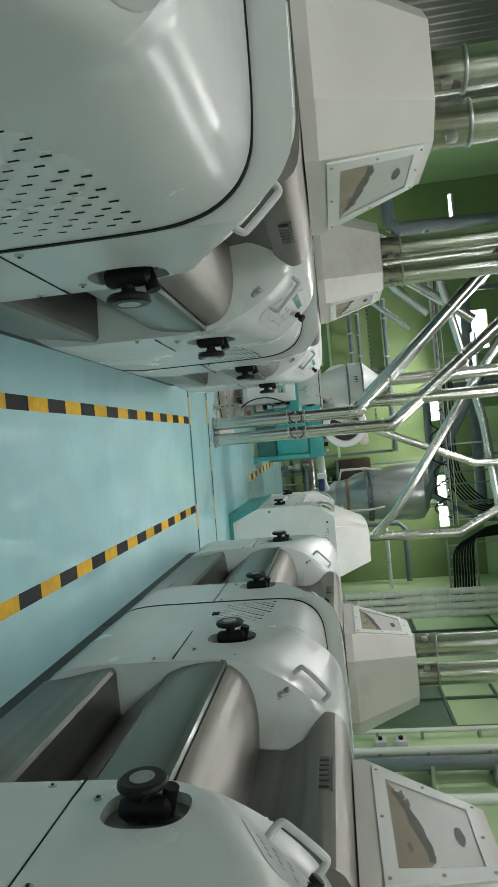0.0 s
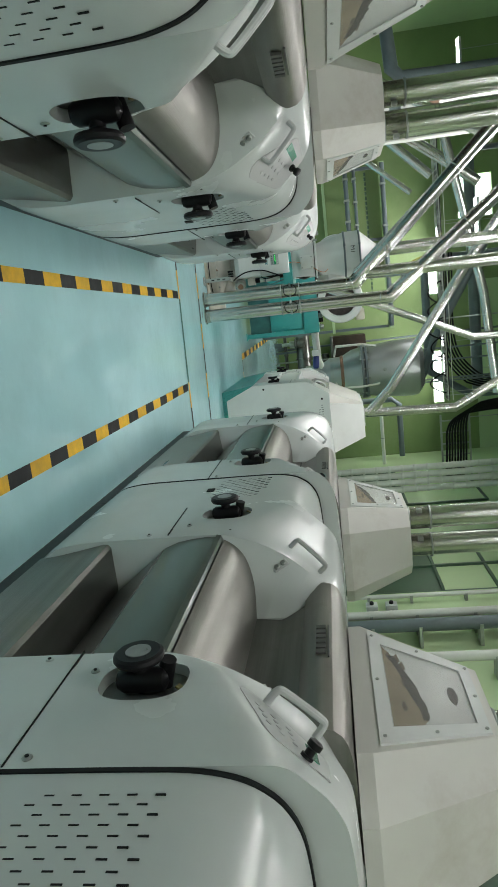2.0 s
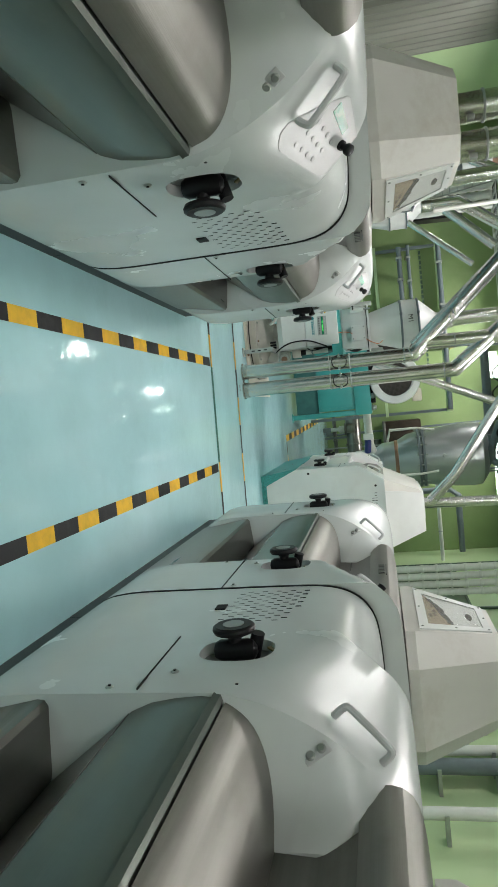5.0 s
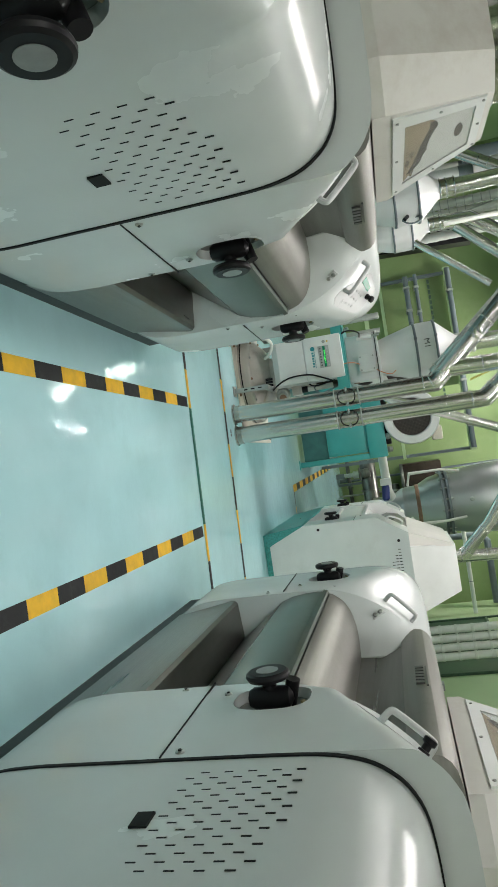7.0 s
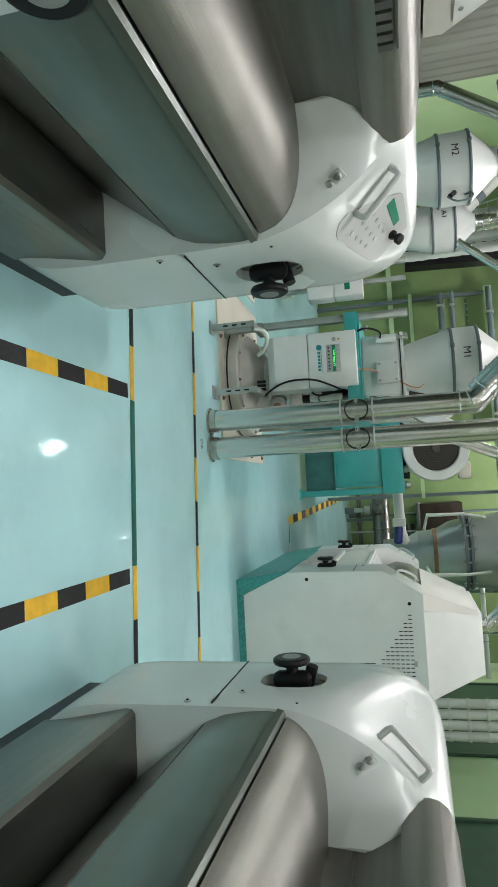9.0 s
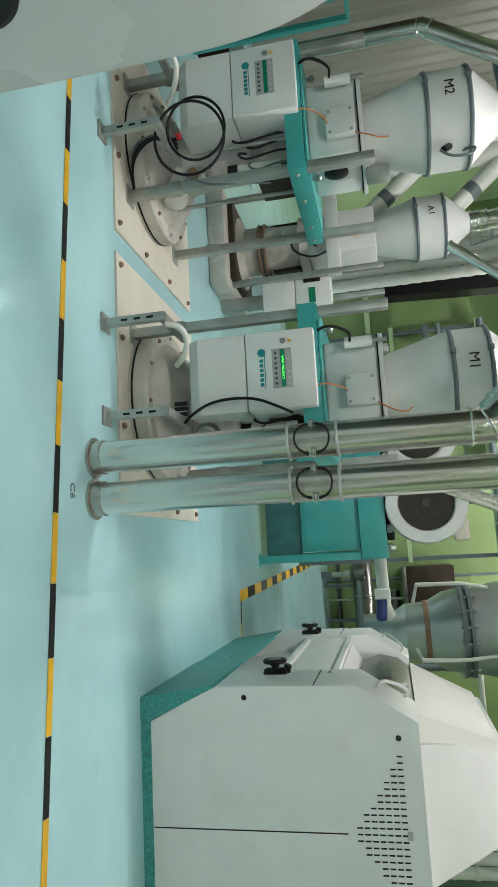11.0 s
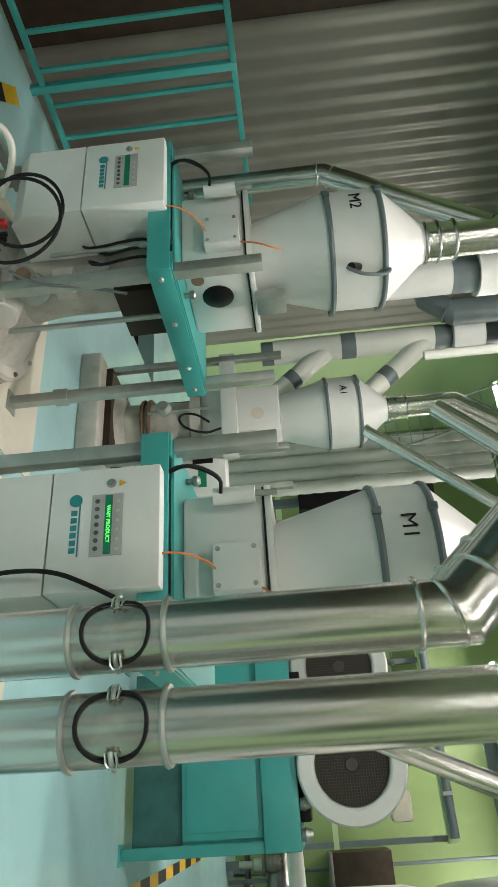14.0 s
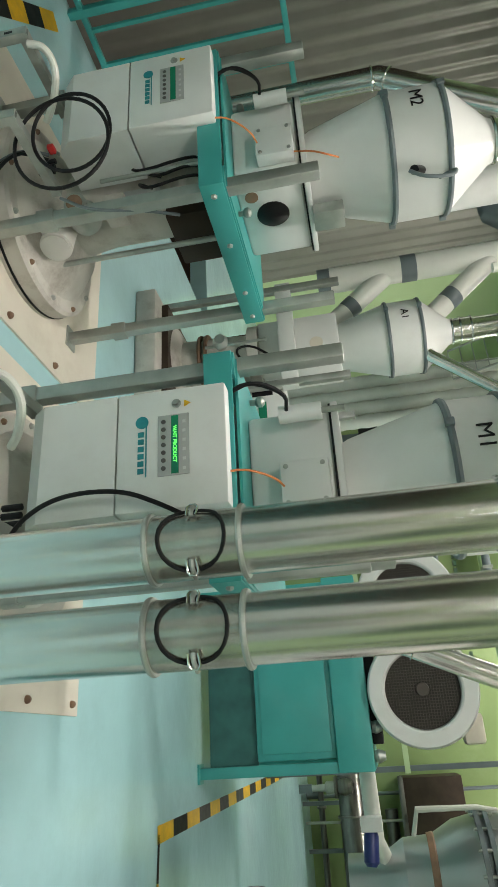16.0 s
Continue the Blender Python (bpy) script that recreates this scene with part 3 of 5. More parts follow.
            part("panel_edge", patch(.107, .389, lambda u: low(u) - .012, lambda u: high(u) + .012, .0012, 16, 4), GREY, t)
            pan = part("control_panel", patch(.11, .386, low, high, .0028, 16, 4), KEYPAD, t, "grey membrane control panel with a green display")
            part("display", patch(.225, .325, .66, .76, .0042), SCREEN_GREEN, pan)
            for i in range(4):
                for j in range(3):
                    u, q = .19 + i * .033 + j * .008, .27 + j * .125
                    part("key", lathe(skin(u, q, .002), skin(u, q, 1) - skin(u, q), [(.0085, 0), (.0085, .0028)], 10), GREY if (i + j) % 4 else LIGHTGREY, pan)
            part("knob", lathe(skin(.352, .60, .001), skin(.352, .60, 1) - skin(.352, .60), [(.017, 0), (.017, .010), (.012, .011), (.012, .026), (.019, .030), (.019, .044), (.012, .048)], 18), BLACK, pan, "black stop knob")
    return t


def octagon(cx, cy, hx, hy, c):
    return [(cx - hx, cy - hy + c), (cx - hx + c, cy - hy), (cx + hx - c, cy - hy), (cx + hx, cy - hy + c), (cx + hx, cy + hy - c), (cx + hx - c, cy + hy), (cx - hx + c, cy + hy), (cx - hx, cy + hy - c)]


def hopper(cx, cy, k, z0):
    """Feed hopper on a mill: eight-sided, with a window to the aisle and two pipes on top. k: the way to the aisle."""
    t = thing("feed_hopper", (cx, cy, z0), "dusty white sheet-metal feed hopper with a clear window", "hopper", "feed hoppers on the mills")
    z1 = z0 + 0.47
    lo, hi = octagon(cx, cy, .34, .55, .14), octagon(cx, cy, .24, .30, .10)
    bm = bmesh.new()
    loops = []
    for pts, z in ((lo, z0), (lo, z0 + 0.05), (hi, z1)):
        loops.append([bm.verts.new((p[0], p[1], z)) for p in pts])
    for l0, l1 in zip(loops, loops[1:]):
        for i in range(8):
            bm.faces.new((l0[i], l0[(i + 1) % 8], l1[(i + 1) % 8], l1[i]))
    bm.faces.new(loops[0][::-1])
    bm.faces.new(loops[-1])
    part("body", bm, CREAM, t, "", 15)
    # window frame on the aisle face
    def face(u, v, lift=0.0):
        """u across -1 to 1, v up 0 to 1 on the aisle face."""
        hw = .41 + (.20 - .41) * v
        return Vector((cx + k * (.34 + (.24 - .34) * v + lift), cy + u * hw, z0 + 0.05 + (z1 - z0 - 0.05) * v))
    def sheet(q, d0, d1):
        b = bmesh.new()
        l0 = [b.verts.new(face(u, v, d0)) for u, v in q]
        l1 = [b.verts.new(face(u, v, d1)) for u, v in q]
        n = len(q)
        for i in range(n):
            b.faces.new((l0[i], l0[(i + 1) % n], l1[(i + 1) % n], l1[i]))
        b.faces.new(l0[::-1])
        b.faces.new(l1)
        return b
    outer = [(-.93, .06), (.93, .06), (.95, .93), (-.95, .93)]
    inner = [(-.72, .17), (.72, .17), (.70, .84), (-.70, .84)]
    bm = None
    for i in range(4):
        j = (i + 1) % 4
        bm = merge(bm, sheet([outer[i], outer[j], inner[j], inner[i]], -0.002, 0.008))
    fr = part("window_frame", bm, WHITE2, t)
    part("product", sheet(inner, -0.01, 0.001), WHITE2, t)
    heap = smooth_line([(-.71, .18), (-.71, .44), (-.5, .47), (-.2, .42), (.2, .37), (.5, .28), (.68, .20), (.70, .18)], 22)
    part("flour", sheet(heap, -0.002, 0.0025), FLOUR, t, "pale brown flour behind the window", 60)
    rough = random.Random(int(abs(cx * 100 + cy * 10)))
    rim = [(p[0], p[1] + .004) for p in heap[4:-2]]
    part("residue", sheet([(p[0], p[1] + rough.uniform(0, .03)) for p in rim] + [(p[0] * .97, p[1] - .075 + .05 * abs(p[0])) for p in rim[::-1]], -0.002, 0.0032), RESIDUE, t, "dark dusty edge", 60)
    # shading on the heap, painted as scattered darker patches
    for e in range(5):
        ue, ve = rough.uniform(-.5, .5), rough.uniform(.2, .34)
        part("residue", sheet([(ue, ve), (ue + .12, ve - .02), (ue + .2, ve + .01), (ue + .05, ve + .03)], -0.002, 0.0029), FLOUR_DARK, t, "flour patch darkened as shading", 60)
    part("residue", sheet(smooth_line([(-.28, .72), (-.1, .76), (.12, .74), (.2, .71), (.05, .67), (-.2, .68), (-.28, .72)], 14)[:-1], -0.002, 0.0030), RESIDUE, t, "dark wiped patch", 60)
    part("pane", sheet(inner, 0.004, 0.006), ACRYL, t, "dusty clear pane")
    for u, v in ((-.84, .1), (0, .1), (.84, .1), (-.84, .5), (.84, .5), (-.84, .9), (0, .9), (.84, .9)):
        part("rivet", lathe(face(u, v, 0.008), (k, 0, 0), [(.007, 0), (.006, .004)], 8), GALV, fr)
    for dx in (-.105, .105):
        px = cx + dx
        p = thing("feed_pipe", (px, cy, z1), "vertical polished steel feed pipe with a clamp ring", "pipe", "feed pipes")
        part("sleeve", rod((px, cy, z1 - 0.01), (px, cy, z1 + 0.17), 0.082, 24), PIPE_DULL, p)
        part("tube", rod((px, cy, z1 + 0.17), (px, cy, ZC), 0.08, 28), PIPE, p)
        part("clamp_ring", arc_ring((px, cy, z1 + 0.17), (0, 0, 1), 0.083, 0.006), GALV, p)
        part("clamp_ring", arc_ring((px, cy, z1 + 0.02), (0, 0, 1), 0.083, 0.006), GALV, p)
        part("clamp_latch", box(px + k * .08 - 0.012, px + k * .08 + 0.02, cy - 0.1, cy - 0.06, z1 + 0.07, z1 + 0.11, 0.006), GALV, p)


RR, LR = 0.765, -0.695
for y0, y1, b0, b1, vents, w0, w1 in [(-2.73, -0.16, -2.2, -1.17, True, -2.37, -0.89), (-0.16, 2.41, .37, 1.40, True, .20, 1.69), (2.41, 4.95, 2.98, 4.41, False, 2.81, 4.69)]:
    mill(RR, 1, y0, y1, b0, b1, vents, False, w0, w1)
    hopper(RR + .75, (y0 + y1) / 2 - .27, -1, 1.475)
for y0, y1, b0, b1, vents, w0, w1 in [(-2.52, .05, -2.0, -1.04, True, -2.15, -0.81), (.05, 2.62, .57, 1.55, True, .42, 1.76), (2.62, 4.82, 3.19, 4.29, False, 3.06, 4.55)]:
    mill(LR, -1, y0, y1, b0, b1, vents, True, w0, w1, 1.02, 0.034, .022)
    hopper(LR - .75, (y0 + y1) / 2 - (.14 if vents else .08), 1, 1.505)


# ---- floor markings ----
def tape_line(name, label, p, q, width, length, start, colours, z=0.003):
    """Blocks of tape end to end along a line; the first is colours[start]."""
    p, q = Vector((*p, 0)), Vector((*q, 0))
    d = (q - p).normalized()
    t = thing(name, (p.x, p.y, 0), label, "floor marking", "floor tape lines", "structure")
    n = max(1, round((q - p).length / length))
    step = (q - p).length / n
    meshes = [finish(box(-step / 2 + 0.001, step / 2 - 0.001, -width / 2, width / 2, -0.0005, 0.0005), "tape_block", c) for c in colours]
    for i in range(n):
        c = p + d * step * (i + 0.5)
        piece("tape_block", meshes[(i + start) % len(colours)], Matrix.Translation((c.x, c.y, z)) @ Matrix.Rotation(math.atan2(d.y, d.x), 4, "Z"), t)


YB = (YELLOW, TBLACK)
tape_line("aisle_tape", "black and yellow striped aisle tape on the floor", (-.473, 5.46), (-.473, -3.94), .076, .235, 1, YB)
tape_line("aisle_tape", "black and yellow striped aisle tape on the floor", (.473, 5.40), (.473, -3.96), .076, .235, 1, YB)
tape_line("cross_tape", "dark green floor tape between the aisle lines", (-.43, 5.515), (.43, 5.465), .055, .86, 0, (TGREEN,))
tape_line("cross_tape", "narrow black and yellow tape across the floor", (-.43, 5.515), (-1.9, 5.60), .05, .30, 0, YB)
tape_line("cross_tape", "narrow black and yellow tape across the floor", (.43, 5.465), (1.5, 5.405), .05, .30, 0, YB)
tape_line("cross_tape", "narrow black and yellow tape across the floor", (-3.4, 6.79), (1.6, 6.41), .045, .29, 1, YB)
tape_line("corner_tape", "black and yellow striped tape before the far wall", (.45, 9.92), (.33, 15.6), .10, .33, 0, YB)
tape_line("corner_tape", "narrow dark tape beside the striped line", (.45, 9.95), (.95, 9.90), .035, .25, 1, YB)
tape_line("corner_tape", "black and yellow striped tape by the stair rail", (-2.6, 6.62), (-4.12, 7.83), .11, .24, 1, YB)


# ---- pipes ----
def clamp_sleeve(t, x, y, z0, z1, r):
    """Clear inspection sleeve with two rings, a wire loop and latches facing the aisle."""
    part("sleeve", rod((x, y, z0), (x, y, z1), r * 1.02, 28), PIPE_DULL, t, "dull inspection sleeve")
    for z in (z0, z1):
        part("clamp_ring", arc_ring((x, y, z), (0, 0, 1), r * 1.03, 0.006), GALV, t)
    pts = []
    for i in range(25):
        a = 2 * math.pi * i / 24
        w = math.sin(a) * 0.078 / r
        pts.append((x + math.sin(w) * (r + .006), y - math.cos(w) * (r + .006), (z0 + z1) / 2 + math.cos(a) * 0.078))
    part("wire_loop", sweep(pts, 0.004, 8), RUBBER, t, "dark wire loop")
    zm = (z0 + z1) / 2
    for s in (-1, 1):
        w = s * .068 / r
        c = Vector((x + math.sin(w) * (r + .004), y - math.cos(w) * (r + .004), zm))
        tang = Vector((math.cos(w), math.sin(w), 0)) * s
        out = Vector((math.sin(w), -math.cos(w), 0))
        lt = part("latch", sweep([c - tang * .022 + out * .004 + Vector((0, 0, -.011)), c + tang * .012 + out * .016 + Vector((0, 0, -.013)), c + tang * .012 + out * .016 + Vector((0, 0, .013)), c - tang * .022 + out * .004 + Vector((0, 0, .011))], .0035, 8, steps=1), PIPE, t, "bright toggle latch")
        part("hook", sweep([c + tang * .03 + out * .004, c + tang * .008 + out * .012, c - tang * .012 + out * .012, c - tang * .02 + out * .002], .006, 8, steps=1), GALV, lt)


def joint(t, p, d, r):
    d = Vector(d).normalized()
    part("joint_ring", arc_ring(Vector(p), d, r * 1.03, 0.005), PIPE, t)


R1 = 0.078
PLX, PRX, PY = -0.445, -0.245, 6.93
t = thing("spout_pipe", (PLX, PY, 0), "polished steel spout pipe with a branch and clamp sleeve", "pipe", "spout pipes")
part("foot_collar", lathe((PLX, PY, 0), (0, 0, 1), [(.10, 0), (.10, .012), (.084, .014), (.084, .06)], 28), PIPE_DULL, t)
part("tube", rod((PLX, PY, .05), (PLX, PY, .965), R1, 36), PIPE, t)
clamp_sleeve(t, PLX, PY, .965, 1.185, R1)
part("tube", rod((PLX, PY, 1.185), (PLX, PY, 1.78), R1, 36), PIPE, t)
end = Vector((PLX - 2.4, PY, 1.86 + 2.55))
part("elbow", sweep([(PLX, PY, 1.77), (PLX, PY, 1.86), (PLX - .085, PY, 1.86 + .09)], R1 * 1.01, 32), PIPE, t)
d45 = (end - Vector((PLX, PY, 1.86))).normalized()
s0 = Vector((PLX, PY, 1.86)) + d45 * .1
part("slanted_tube", rod(s0, end, R1, 36), PIPE, t)
part("branch_tube", rod(Vector((PLX, PY, 1.86)) + d45 * .16, (PLX - .10, PY, 2.30), R1 * .98, 32), PIPE, t)
part("branch_tube", rod((PLX - .10, PY, 2.30), (PLX - .10, PY, 4.6), R1 * .98, 32), PIPE, t)
for p, d in [((PLX, PY, 1.76), (0, 0, 1)), (s0, d45), (Vector((PLX, PY, 1.83)), (d45 + Vector((0, 0, 1)))), (s0 + d45 * .42, d45), (s0 + d45 * .47, d45), ((PLX - .10, PY, 2.28), (0, 0, 1)), (s0 + d45 * .60, d45), (s0 + d45 * 1.6, d45), (s0 + d45 * 2.6, d45)]:
    joint(t, p, d, R1)
for i in (.44, .5):
    c = s0 + d45 * i
    part("clamp_latch", box(c.x - .02, c.x + .05, PY - R1 - .03, PY - R1 + .01, c.z - .02, c.z + .02, .006), PIPE, t)

t = thing("spout_pipe", (PRX, PY, 0), "polished steel spout pipe rising and bending over the machines", "pipe", "spout pipes")
part("foot_collar", lathe((PRX, PY, 0), (0, 0, 1), [(.10, 0), (.10, .012), (.084, .014), (.084, .06)], 28), PIPE_DULL, t)
part("tube", rod((PRX, PY, .05), (PRX, PY, .965), R1, 36), PIPE, t)
clamp_sleeve(t, PRX, PY, .965, 1.185, R1)
part("tube", rod((PRX, PY, 1.185), (PRX, PY, 2.18), R1, 36), PIPE, t)
e2 = Vector((PRX - 1.9, PY, 2.26 + 2.4))
d2 = (e2 - Vector((PRX, PY, 2.26))).normalized()
part("elbow", sweep([(PRX, PY, 2.17), (PRX, PY, 2.26), Vector((PRX, PY, 2.26)) + d2 * .12], R1 * 1.01, 32), PIPE, t)
part("slanted_tube", rod(Vector((PRX, PY, 2.26)) + d2 * .1, e2, R1, 36), PIPE, t)
for p, d in [((PRX, PY, 2.15), (0, 0, 1)), (Vector((PRX, PY, 2.26)) + d2 * .12, d2), (Vector((PRX, PY, 2.26)) + d2 * 1.2, d2), (Vector((PRX, PY, 2.26)) + d2 * 2.2, d2)]:
    joint(t, p, d, R1)


def long_pipe(label, pts, r, mat=PIPE, rings=(), n=26, group="overhead pipes", name="overhead_pipe"):
    """A pipe through points with mitred elbows and clamp rings at the given shares of each run."""
    t = thing(name, pts[0], label, "pipe", group)
    part("tube", sweep(pts, r, n), mat, t)
    for a, b in zip(pts, pts[1:]):
        a, b = Vector(a), Vector(b)
        for s in rings:
            part("joint_ring", arc_ring(a.lerp(b, s), b - a, r * 1.03, 0.005, 20), PIPE if mat is PIPE else GREYPIPE, t)
    return t


long_pipe("slanted polished steel pipe behind the spout pipe", [(-.55, 7.25, 1.9), (-.95, 7.25, 2.35), (-3.2, 7.25, 4.9)], .075, rings=(.1, .3, .6))
long_pipe("thin slanted steel pipe rising to the tank side", [(-.62, 9.2, 1.35), (-.50, 9.2, 1.52), (.46, 9.2, 3.68), (.50, 9.2, 7.0)], .058, rings=(.06, .55, .8))
long_pipe("slanted polished pipe from the white mill hopper", [(1.40, 8.6, 1.86), (1.38, 8.6, 2.02), (1.06, 8.6, 2.34), (-.66, 8.6, 3.55), (-1.6, 8.6, 4.3)], .068, rings=(.12, .8))
long_pipe("vertical polished pipe above the white mill hopper", [(1.44, 8.85, 1.86), (1.47, 8.85, 3.30), (1.12, 8.85, 3.95), (1.10, 8.85, 6.0)], .07, rings=(.3, .42, .9))
long_pipe("grey plastic pipe hung across the hall", [(-1.15, 15.9, 7.0), (-1.15, 15.9, 3.97), (1.6, 15.9, 3.95), (2.25, 15.9, 4.9), (2.3, 15.9, 7.0)], .10, GREYPIPE, rings=(.02, .97))
long_pipe("grey plastic pipe hung high across the hall", [(-3.6, 16.0, 7.0), (-3.6, 16.0, 5.15), (2.2, 16.0, 5.15), (2.2, 16.0, 7.0)], .10, GREYPIPE, rings=(.3, .6, .98))
long_pipe("slanted dark pipe under the ceiling", [(-2.6, 11.9, 7.0), (-2.4, 11.9, 5.3), (.6, 11.9, 3.5), (1.3, 12.2, 3.3)], .07, GREYPIPE, rings=(.5,))
long_pipe("slanted polished steel pipe under the ceiling", [(-3.4, 9.6, 3.3), (-.2, 9.6, 3.95), (1.4, 9.6, 4.1)], .07, rings=(.2, .5, .8))
long_pipe("slanted polished steel pipe beside the corrugated wall", [(-3.33, 8.05, .9), (-3.33, 8.05, 1.86), (-2.75, 8.05, 2.75), (-2.1, 8.05, 3.8)], .06, rings=(.96, .05))
long_pipe("dark grey duct elbow by the corrugated wall", [(-4.2, 9.6, 2.7), (-3.6, 9.6, 2.75), (-3.45, 9.6, 2.9), (-3.4, 9.6, 5.5)], .10, GREYPIPE, rings=(.9,))
long_pipe("thin grey steel pole standing before the far wall", [(.80, 17.9, 0), (.73, 17.9, 6.9)], .03, GREYPIPE)
long_pipe("thin grey steel pole standing before the far wall", [(1.14, 17.55, 0), (1.16, 17.55, 2.6)], .022, GALV)



# ---- flow balancers ----
def cabinet(t, x0, x1, y0, words, lift=.03):
    """Two-box control cabinet with keypad, display strip and plain teal mark."""
    xc = (x0 + x1) / 2
    sec = [(y0, .665 + lift), (y0 + .27, .665 + lift), (y0 + .27, .34 + lift), (y0 + .05, .34 + lift), (y0, .40 + lift)]
    part("lower_box", prism(sec, "x", x0, x1), WHITE2, t)
    up = part("upper_box", box(x0, x1, y0 - .004, y0 + .25, .67 + lift, 1.04 + lift, .008), WHITE2, t, "cream white control box with a keypad")
    f = y0 - .006
    part("keypad", box(x0 + .10, x0 + .315, f - .002, f + .004, .812 + lift, .917 + lift, .001), GREY, up, "grey keypad")
    part("display", box(x0 + .105, x0 + .31, f - .004, f + .004, .858 + lift, .882 + lift), SCREEN_GREEN, up, "dark green display strip")
    for i in range(7):
        part("key", lathe((x0 + .125 + i * .0275, f - .003, .832 + lift), (0, -1, 0), [(.008, 0), (.008, .002)], 10), GREYINK, up)
        if i < 6:
            part("key", box(x0 + .125 + i * .033, x0 + .135 + i * .033, f - .004, f, .896 + lift, .906 + lift), LIGHTGREY, up)
    if words:
        part("readout", text_bm(words, .0125, (x0 + .2075, f - .0048, .87 + lift), (1, 0, 0), (0, 0, 1), .0006), LED, up, "lit green letters")
    part("mark_disc", lathe((x0 + .115, f + .002, .757 + lift), (0, -1, 0), [(.022, 0), (.022, .003)], 20), TEALINK, up)
    for i in range(6):
        part("mark_bar", box(x0 + .15 + i * .026, x0 + .168 + i * .026, f - .001, f + .003, .744 + lift, .764 + lift), TEALINK, up)
    part("mark_bar", box(x0 + .125, x0 + .31, f - .001, f + .003, .770 + lift, .774 + lift), TEALINK, up)
    part("key_switch", lathe((x0 + .06, f + .002, .875 + lift), (0, -1, 0), [(.016, 0), (.016, .004), (.009, .005), (.009, .012)], 14), GALV, up)
    part("warning_sign", prism([(x0 + .05, .902 + lift), (x0 + .074, .902 + lift), (x0 + .062, .924 + lift)], "y", f - .001, f + .003), YELLOW, up)
    return up


def drum_stack(t, cx, cy, z, r, name, h=.24):
    """Cone, banded drum and upper cone; z is where the lower cone begins."""
    part("lower_cone", lathe((cx, cy, z), (0, 0, 1), [(r * .62, 0), (r * .66, .02), (r, .37)], 40), WHITE2, t)
    dr = part("drum", lathe((cx, cy, z + .37), (0, 0, 1), [(r, 0), (r, h)], 48), WHITE2, t, "white banded drum marked " + name)
    part("upper_cone", lathe((cx, cy, z + .37 + h), (0, 0, 1), [(r, 0), (r * .36, .20), (r * .34, .22)], 40), WHITE2, t)
    for dz in (.365, .365 + h):
        part("band", lathe((cx, cy, z + dz - .012), (0, 0, 1), [(r - .01, 0), (r + .008, 0), (r + .012, .012), (r + .008, .024), (r - .01, .024)], 48), GREYPIPE, t, "dark clamp band")
        for a in (-1.9, 0.9):
            part("band_lug", box(cx + (r + .012) * math.cos(a) - .014, cx + (r + .012) * math.cos(a) + .014, cy + (r + .012) * math.sin(a) - .014, cy + (r + .012) * math.sin(a) + .014, z + dz - .016, z + dz + .016, .004), GREYPIPE, t)
    part("lettering", text_bm(name, .056, (cx - .03, cy - r - .0015, z + .37 + h / 2), (1, 0, 0), (0, 0, 1), .001), BLACK, dr, "black painted letters")
    part("coupling", lathe((cx, cy, z + .59 + h), (0, 0, 1), [(r * .33, 0), (r * .33, .16)], 28), PIPE, t)
    for dz in (.60 + h, .66 + h, .74 + h):
        part("clamp_ring", arc_ring((cx, cy, z + dz), (0, 0, 1), r * .34, .006), PIPE, t)


